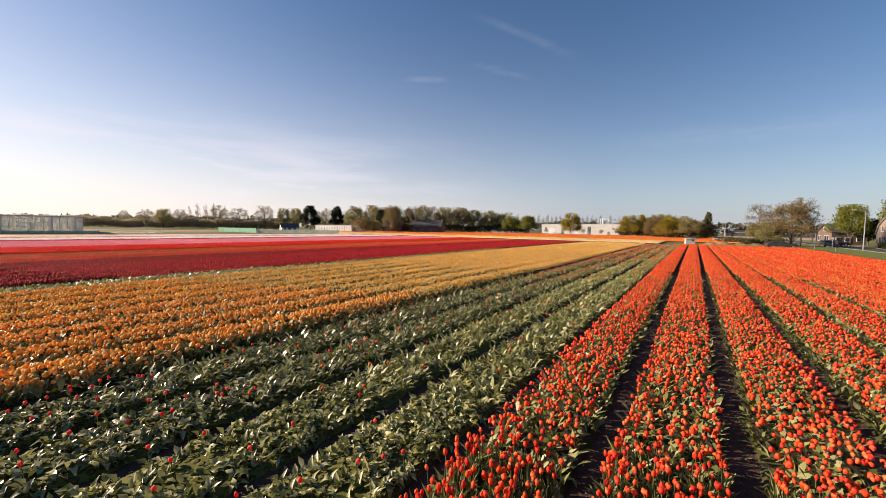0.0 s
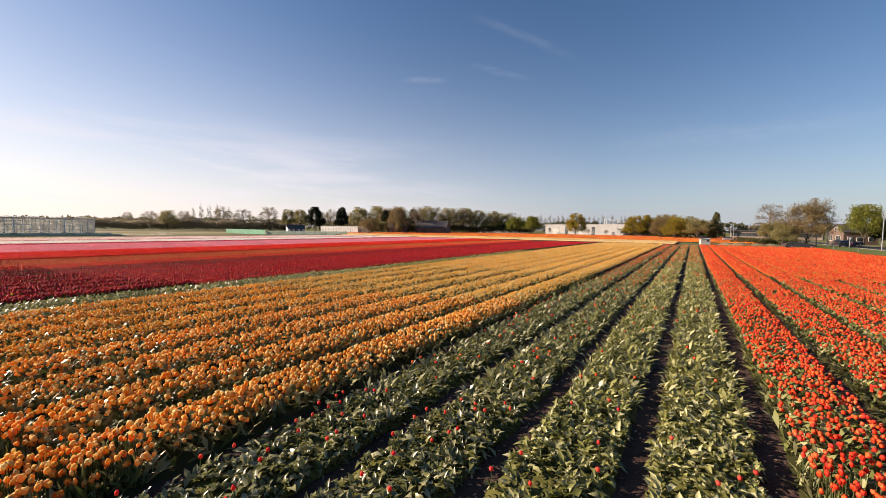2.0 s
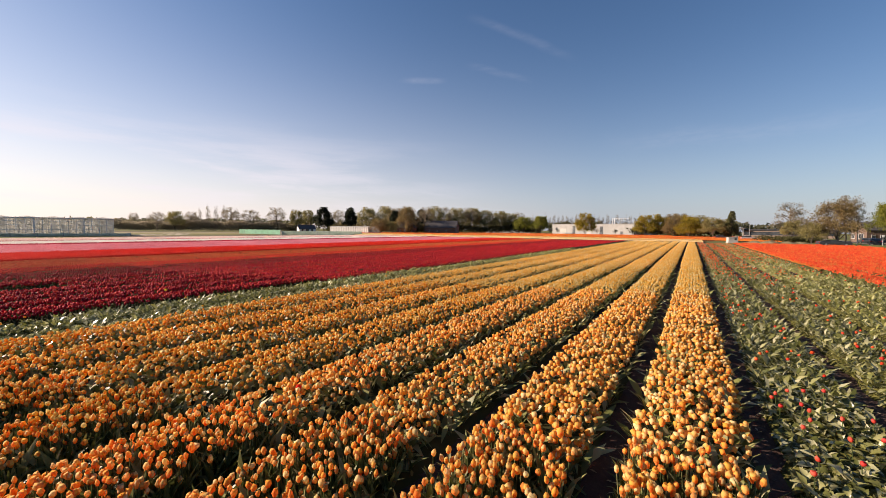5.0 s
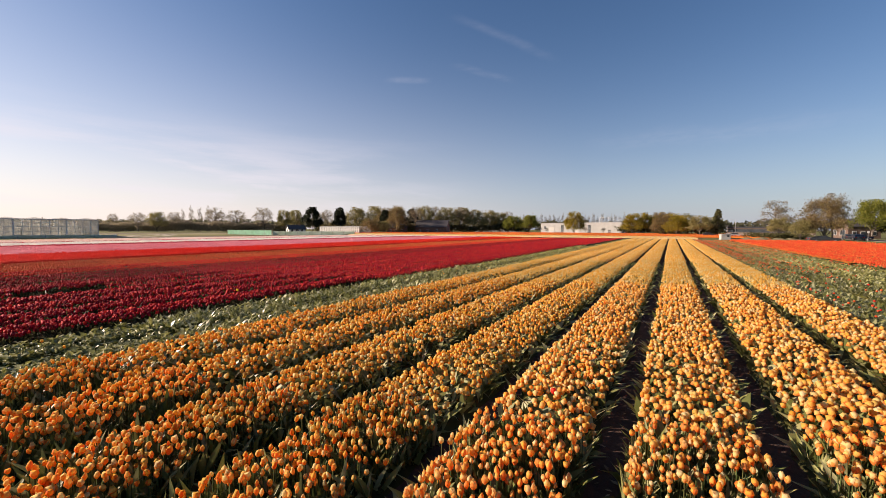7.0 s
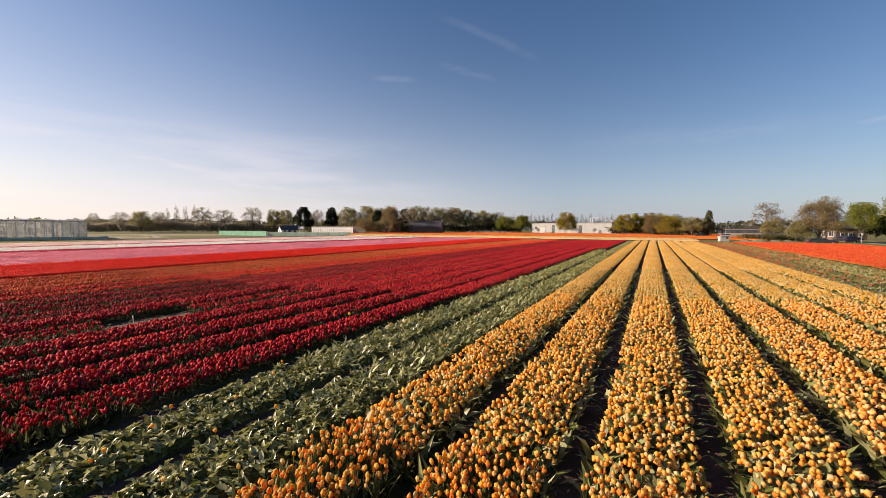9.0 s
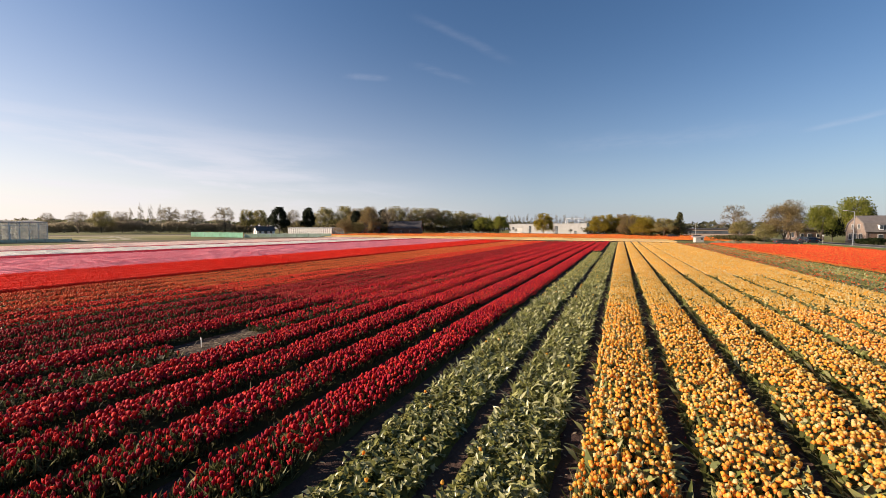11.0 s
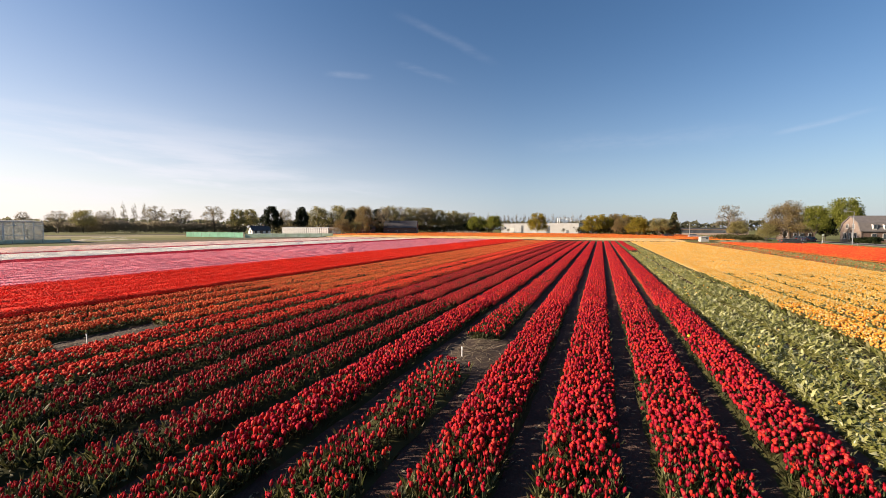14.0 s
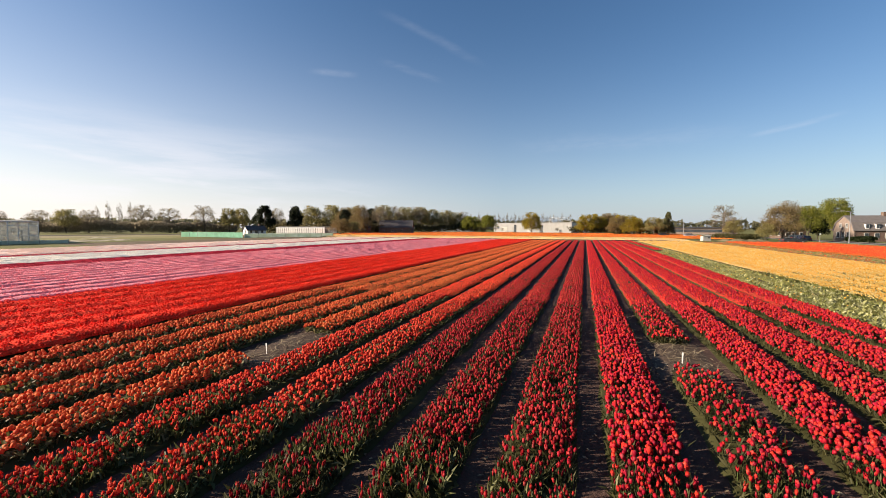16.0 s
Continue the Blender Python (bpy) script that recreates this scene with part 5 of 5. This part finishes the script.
brick_house(36.4, 142.0, -83.0)


def plain_house(name, x, y, turn, w, d, eave, ridge, wall, roof, label, wins=(), chimney=True):
    h = tagged(empty(name, (x, y, -0.03), turn), label, "house")
    prism_part("wall", [(-w / 2, 0), (w / 2, 0), (w / 2, eave), (0, ridge - 0.1), (-w / 2, eave)], 0, d, wall, h)
    for s in (-1, 1):
        prism_part("roof", [(s * (w / 2 + 0.3), eave - 0.15), (s * (w / 2 + 0.3), eave + 0.05), (0, ridge + 0.12), (0, ridge - 0.08)], -0.3, d + 0.3, roof, h)
    for wx, z, ww, hh in wins:
        window(h, wx, z, ww, hh, 0.0)
    box_part("door", (w / 2 - 0.02, d * 0.45, 0), (w / 2 + 0.06, d * 0.45 + 1.0, 2.1), DARKPAINT, h, "dark door")
    for k in range(3):
        yy = d * (0.12 + 0.26 * k) + (0.6 if k > 1 else 0)
        f = box_part("window", (w / 2 + 0.005, yy, 0.9), (w / 2 + 0.06, yy + 1.1, 2.2), WHITEFRAME, h)
        box_part("pane", (w / 2 + 0.06, yy + 0.1, 1.0), (w / 2 + 0.09, yy + 1.0, 2.1), GLASS, f)
    if chimney:
        box_part("chimney", (-0.35, d * 0.7, ridge - 0.4), (0.35, d * 0.7 + 0.7, ridge + 0.9), BRICK, h)
    return h


plain_house("cottage", -174.5, 129.0, -22, 5.2, 8.0, 2.2, 4.2, WHITE, DARKROOF, "small white cottage with a dark roof beyond the net fence", ((0, 1.0, 1.2, 1.3),))
plain_house("farm_barn", -150, 206, -70, 11, 20, 3.6, 8.0, BRICK, DARKROOF, "brick barn with a big dark roof in the wood")
plain_house("farmhouse", -163, 193, -60, 7, 12, 3.2, 7.6, BRICK, DARKROOF, "brick farmhouse half hidden by trees", ((0, 1, 1.4, 1.6),))
plain_house("terrace_house", 33.0, 173, -72, 6, 8, 3.6, 5.8, BRICK, DARKROOF, "brick terrace house with white window frames behind the road",
            ((-2, 1, 1.4, 1.6), (1, 1, 2.0, 1.6), (0, 3.9, 1.2, 1.1)))


def warehouse():
    """A long white warehouse: panel wall, trim, loading door and strips of dark windows."""
    a, b = Vector((-106.3, 325.6)), Vector((-41.0, 296.3))
    length, turn = (b - a).length, math.degrees(math.atan2((b - a).y, (b - a).x))
    w = tagged(empty("warehouse", (a.x, a.y, -0.03), turn), "long pale flat-roofed warehouse behind the orange field", "warehouse")
    n = 22
    step = length / n
    for k in range(n):
        box_part("wall_panel", (k * step + 0.02, 0, 0), ((k + 1) * step - 0.02, 0.25, 7.2), PANEL, w)
    box_part("wall", (0, 0.28, 0), (length, 30, 7.15), WHITE, w)
    box_part("roof_trim", (-0.3, -0.18, 7.22), (length + 0.3, 30.2, 7.75), PANEL, w, "pale roof edge")
    for x0, x1, z0, z1, mat, what in ((length * 0.12, length * 0.20, 0, 4.2, CONCRETE, "loading_door"), (length * 0.63, length * 0.67, 0, 5.8, GLASS, "window_strip"),
                                      (length * 0.29, length * 0.325, 0, 6.0, GLASS, "window_strip"), (length * 0.475, length * 0.53, 0, 3.4, CONCRETE, "loading_door"),
                                      (length * 0.05, length * 0.08, 3, 5.0, GLASS, "window_strip"), (length * 0.86, length * 0.89, 0.0, 2.3, DARKPAINT, "door")):
        d = box_part(what, (x0, -0.12, z0), (x1, -0.005, z1), mat, w)
        m = int((z1 - z0) / 0.8)
        for k in range(1, m):
            box_part("rail", (x0, -0.17, z0 + k * (z1 - z0) / m - 0.04), (x1, -0.121, z0 + k * (z1 - z0) / m + 0.04), STEEL, d)
    for k in range(2):
        bm = bmesh.new()
        rod(bm, (length * (0.66 + 0.025 * k), 12, 7.7), (length * (0.66 + 0.025 * k), 12, 12.0), 0.20, 0.16)
        part("flue", bm, WHITEFRAME, w, "white flue on the roof")
    for a, b in (((0.70, 7.75), (0.725, 11.8)), ((0.725, 11.8), (0.97, 8.3)), ((0.725, 11.8), (0.90, 11.4)), ((0.90, 11.4), (0.97, 8.3)), ((0.81, 7.75), (0.81, 11.6)), ((0.86, 7.75), (0.86, 11.5))):
        bm = bmesh.new()
        rod(bm, (length * a[0], 6, a[1]), (length * b[0], 6, b[1]), 0.05, 0.05, 5)
        part("roof_beam", bm, WHITEFRAME, w, "white beam of the glass roof frame")
    return w


warehouse()

hall = tagged(empty("white_hall", (-157.0, 303.0, -0.03), 20.5), "low white hall seen between the trees of the wood", "building")
for k in range(9):
    box_part("wall_panel", (k * 4.2 + 0.03, 0, 0), ((k + 1) * 4.2 - 0.03, 0.2, 5.2), WHITE, hall)
box_part("wall", (0, 0.22, 0), (37.8, 14, 5.1), WHITE, hall)
box_part("roof_slab", (-0.3, -0.3, 5.22), (38.1, 14.3, 5.7), GREYROOF, hall, "grey roof edge")
for k in range(3):
    d = box_part("window", (5 + 12 * k, -0.08, 1.6), (9 + 12 * k, -0.005, 3.4), OLDWHITE, hall)
    box_part("pane", (5.2 + 12 * k, -0.11, 1.8), (8.8 + 12 * k, -0.085, 3.2), GLASS, d)


WEATHERED = paint("weathered_grey_frame", (0.72, 0.71, 0.68), 0.7)


def glasshouse(name, a, b, depth, eave, bays, label, pane=GHGLASS):
    """A greenhouse: low brick plinth, white glazing bars, panes and a ridged glass roof."""
    a, b = Vector(a), Vector(b)
    length, turn = (b - a).length, math.degrees(math.atan2((b - a).y, (b - a).x))
    g = tagged(empty(name, (a.x, a.y, -0.03), turn), label, "greenhouse")
    step = length / bays
    box_part("plinth", (0, -0.05, 0), (length, 0.15, 0.6), CONCRETE, g)
    box_part("gutter", (-0.1, -0.18, eave), (length + 0.1, 0.2, eave + 0.22), STEEL, g, "grey gutter")
    for share in (0.36, 0.62, 0.84):
        box_part("rail", (0, -0.115, eave * share), (length, -0.101, eave * share + 0.09), WEATHERED, g)
    box_part("end_wall", (length - 0.05, 0.3, 0), (length, depth, eave), GHGLASS, g)
    box_part("back_wall", (0, depth, 0), (length, depth + 0.05, eave), GHGLASS, g)
    for k in range(bays + 1):
        wide = 0.11 if k % 6 == 0 else 0.055
        box_part("post", (k * step - wide, -0.10, 0.6), (k * step + wide, 0.12, eave - 0.005), WEATHERED if pane is GHGLASS else DARKPAINT, g)
    for k in range(bays):
        box_part("pane", (k * step + 0.08, 0.0, 0.62), ((k + 1) * step - 0.08, 0.04, eave - 0.02), pane, g)
    for k in range(bays * 2):
        u = (k + 0.5) / bays / 2
        box_part("inner_post", (u * length - 0.07, depth * (0.10 + 0.5 * ((k * 7) % 5) / 5), 0), (u * length + 0.07, depth * (0.10 + 0.5 * ((k * 7) % 5) / 5) + 0.14, eave - 0.01), WEATHERED, g)
    half = step * 1.5
    n = max(1, int(length / (2 * half)))
    half = length / n / 2
    for k in range(n):
        x = (2 * k + 1) * half
        prism_part("roof", [(x - half, eave + 0.22), (x, eave + 0.6), (x + half, eave + 0.22), (x + half - 0.1, eave + 0.2), (x, eave + 0.5), (x - half + 0.1, eave + 0.2)],
                   0.0, depth, GHGLASS, g)
    return g


glasshouse("greenhouse", (-150, -20), (-141, 47.5), 34, 4.45, 46, "large glass greenhouse with white frames beyond the tulips")
glasshouse("low_greenhouse", (-187, 159.5), (-154, 158), 9, 3.4, 22, "long low whitewashed greenhouse before the wood", paint("whitewashed_glass", (0.50, 0.50, 0.48), 0.3))


def net_fence(name, a, b, height, step, mat, label):
    a, b = Vector(a), Vector(b)
    length, turn = (b - a).length, math.degrees(math.atan2((b - a).y, (b - a).x))
    f = tagged(empty(name, (a.x, a.y, -0.03), turn), label, "fence")
    n = max(1, int(length / step))
    for k in range(n + 1):
        bm = bmesh.new()
        rod(bm, (k * length / n, 0, 0), (k * length / n, 0, height + 0.15), 0.06, 0.05, 6)
        part("post", bm, STEEL, f)
    for k in range(n):
        x0, x1 = k * length / n + 0.07, (k + 1) * length / n - 0.07
        bm = bmesh.new()
        m = 5
        rows = []
        for z in (0.1, height * 0.5, height):
            sag = 0.10 if z == height else 0.0
            rows.append([(bm.verts.new((x0 + (x1 - x0) * i / m, -0.02 + 0.03 * math.sin(i * 1.9 + k), z - sag * math.sin(math.pi * i / m))),
                          bm.verts.new((x0 + (x1 - x0) * i / m, 0.02 + 0.03 * math.sin(i * 1.9 + k), z - sag * math.sin(math.pi * i / m)))) for i in range(m + 1)])
        for r in range(2):
            for i in range(m):
                for s in (0, 1):
                    bm.faces.new((rows[r][i][s], rows[r][i + 1][s], rows[r + 1][i + 1][s], rows[r + 1][i][s]))
        part("net", bm, mat, f)
    return f


net_fence("net_fence", (-168, 96), (-137, 95), 1.9, 4.0, NET, "green windbreak net on posts beyond the fields")
net_fence("pale_net_fence", (-136.5, 95.2), (-121, 121), 1.5, 4.0, PALENET, "pale green windbreak net on posts")
net_fence("net_fence", (-143, -18), (-133.5, 49), 0.85, 4.0, PALENET, "low pale green net before the greenhouse")

# a white pump box at the field's end
kiosk = tagged(empty("pump_box", (0.0, 127.5, -0.03), 14, (0.78, 0.78, 0.85)), "small white pump box with a sloping lid at the field end", "shed")
prism_part("body", [(-1.25, 0), (1.25, 0), (1.25, 1.7), (-1.25, 1.45)], -0.9, 0.9, CONCRETE, kiosk)
prism_part("lid", [(-1.4, 1.46), (1.4, 1.74), (1.4, 1.84), (-1.4, 1.56)], -1.05, 1.05, CONCRETE, kiosk, "pale sloping lid")
box_part("window", (0.30, -0.94, 0.85), (0.85, -0.905, 1.35), DARKPAINT, kiosk, "dark opening")
box_part("plinth", (-1.35, -1.0, -0.02), (1.35, 1.0, 0.12), CONCRETE, kiosk)


PALEHEAP = ground_mat("bleached_straw", [(0.38, (0.14, 0.13, 0.06)), (0.6, (0.42, 0.38, 0.28))], 0.5, fine_scale=4.0)
HEAP = ground_mat("sand_and_dry_weeds", [(0.35, (0.10, 0.10, 0.035)), (0.5, (0.19, 0.155, 0.085)), (0.65, (0.26, 0.215, 0.14))], 1.4, bump=1.0, fine_scale=6.0, distance=0.2)


def heap(x, y, w, d, h, mat, label):
    gen = np.random.default_rng(int(abs(x * 13 + y)))
    n = 16
    gx, gy = np.meshgrid(np.linspace(-1, 1, n), np.linspace(-1, 1, n))
    gz = np.clip(1 - np.hypot(gx, gy) ** 1.6, -0.05, 1) * (0.75 + 0.35 * gen.random(gx.shape))
    co = np.stack([x + gx * w / 2, y + gy * d / 2, gz * h - 0.02], -1).reshape(-1, 3)
    i = (np.arange(n - 1)[:, None] * n + np.arange(n - 1)[None]).ravel()
    tagged(new("mound", raw_mesh("mound", co, [np.stack([i, i + 1, i + n + 1, i + n], 1)], [mat])), label, "mound", "low mounds of sand and straw")


for x, y, w, d, h in ((4.2, 126, 4.0, 3.0, 0.7), (6.8, 125, 4.8, 3.4, 0.8), (9.8, 125.5, 4.4, 3.0, 0.65), (12.5, 128, 4.0, 3.0, 0.6)):
    heap(x, y, w, d, h, HEAP, "low heap of sand and dry plants at the field end")


def car(x, y, turn, mat, label, long=4.3, tall=1.45):
    c = tagged(empty("car", (x, y, 0.0), turn), label, "car", "parked cars")
    L = long / 2
    body = [(-L, 0.32), (L, 0.32), (L, 0.72), (L * 0.92, 0.80), (L * 0.45, 0.88), (-L * 0.92, 0.92), (-L, 0.8)]
    bm = bmesh.new()
    a = [bm.verts.new((px, -0.86, z)) for px, z in body]
    b = [bm.verts.new((px, 0.86, z)) for px, z in body]
    bm.faces.new(a), bm.faces.new(b[::-1])
    for i in range(len(a)):
        bm.faces.new((a[i], b[i], b[(i + 1) % len(a)], a[(i + 1) % len(a)]))
    bmesh.ops.bevel(bm, geom=list(bm.edges), offset=0.05, segments=2, affect="EDGES")
    bmesh.ops.recalc_face_normals(bm, faces=bm.faces)
    part("body", bm, mat, c)
    cabin = [(L * 0.42, 0.88), (L * 0.12, tall - 0.06), (-L * 0.55, tall - 0.06), (-L * 0.9, 0.92)]
    prism_part("cabin_glass", cabin, -0.74, 0.74, GLASS, c, "dark car windows")
    prism_part("car_roof", [(L * 0.13, tall - 0.05), (L * 0.08, tall), (-L * 0.5, tall), (-L * 0.57, tall - 0.05)], -0.72, 0.72, mat, c)
    for sx in (-0.62, 0.62):
        for sy in (-0.80, 0.80):
            bm = bmesh.new()
            rod(bm, (L * sx, sy - 0.1, 0.32), (L * sx, sy + 0.1, 0.32), 0.32, 0.32, 14)
            t = part("wheel", bm, RUBBER, c, "black tyre")
            bm = bmesh.new()
            rod(bm, (L * sx, sy - 0.115, 0.32), (L * sx, sy + 0.115, 0.32), 0.19, 0.19, 10)
            part("rim", bm, STEEL, t)
    for sy in (-0.6, 0.6):
        box_part("headlight", (L - 0.03, sy - 0.15, 0.58), (L + 0.02, sy + 0.15, 0.70), WHITEFRAME, c, "pale headlight", 0.01)
        box_part("tail_light", (-L - 0.02, sy - 0.15, 0.66), (-L + 0.03, sy + 0.15, 0.80), SCARLET, c, "red tail light", 0.01)
    return c


car(27.0, 139, 75, DARKPAINT, "black car standing on the road")
car(29.0, 146, 80, BLUEPAINT, "dark blue car standing by the houses")
car(30.6, 150, 20, BLUEPAINT, "dark blue car standing before the houses")
car(28.2, 150, 84, DARKPAINT, "dark car standing further along the road")
car(15.6, 118.5, 12, DARKPAINT, "black low car on the verge by the field", 5.0, 1.25)
car(8.5, 182, 10, GREYPAINT, "silver car far down the road")
car(1.5, 196, 10, DARKPAINT, "dark car far down the road")


def street_lamp(x, y, height, turn):
    p = tagged(empty("street_lamp", (x, y, -0.03), turn), "grey steel street lamp beside the road", "street lamp", "street lamps")
    bm = bmesh.new()
    rod(bm, (0, 0, 0), (0, 0, height), 0.10, 0.06, 8)
    part("pole", bm, STEEL, p)
    bm = bmesh.new()
    rod(bm, (0, 0, height - 0.05), (-1.3, 0, height + 0.2), 0.045, 0.04, 6)
    part("arm", bm, STEEL, p)
    box_part("lamp_head", (-1.9, -0.14, height + 0.12), (-1.25, 0.14, height + 0.26), GREYPAINT, p, "", 0.03)


street_lamp(23.6, 137, 7.4, 0)
street_lamp(28.2, 123, 7.6, 0)
street_lamp(20.5, 178, 7.0, 0)
street_lamp(11.0, 205, 6.5, 0)


def road_sign(x, y, h):
    s = tagged(empty("road_sign", (x, y, -0.03), 15), "plain pale road sign on a grey post", "sign")
    bm = bmesh.new()
    rod(bm, (0, 0, 0), (0, 0, h), 0.04, 0.04, 6)
    part("post", bm, STEEL, s)
    box_part("plate", (-0.2, -0.07, h - 0.42), (0.2, -0.045, h), WHITEFRAME, s, "", 0.01)


road_sign(25.0, 128, 2.3)
for k in range(3):
    y = 104 + 13.0 * k
    post = tagged(empty("verge_post", (20.2 + 0.02 * k, y, 0.0)), "slim grey post on the grass verge", "post", "posts on the verge")
    bm = bmesh.new()
    rod(bm, (0, 0, 0), (0, 0, 0.7), 0.035, 0.03, 6)
    part("shaft", bm, STEEL, post)
    box_part("cap", (-0.05, -0.05, 0.7), (0.05, 0.05, 0.76), DARKPAINT, post)

flat = tagged(empty("flat_roofed_building", (14, 262, -0.03), -14), "low flat-roofed building with a dark band of windows", "building")
box_part("wall", (0, 0, 0), (34, 14, 3.6), PALEBRICK, flat)
box_part("window_band", (0.5, -0.1, 1.2), (33.5, -0.01, 2.9), GLASS, flat, "dark band of windows")
box_part("roof_slab", (-0.6, -0.7, 3.62), (34.6, 14.6, 4.2), DARKPAINT, flat, "dark roof slab")
box_part("canopy", (-7, -3, 4.4), (1, 3, 4.8), GREYROOF, flat, "pale canopy")
for sx in (-6.4, 0.4):
    box_part("canopy_post", (sx - 0.15, -2.6, 0), (sx + 0.15, -2.3, 4.39), STEEL, flat)

for x, y, w, d, h in ((-145, 51, 11, 9, 0.35), (-147, 58, 10, 8, 0.4), (-149, 66, 9, 7, 0.3), (-176, 76, 10, 9, 0.4)):
    heap(x, y, w, d, h, PALEHEAP, "low pale heap of cut straw on the pasture")
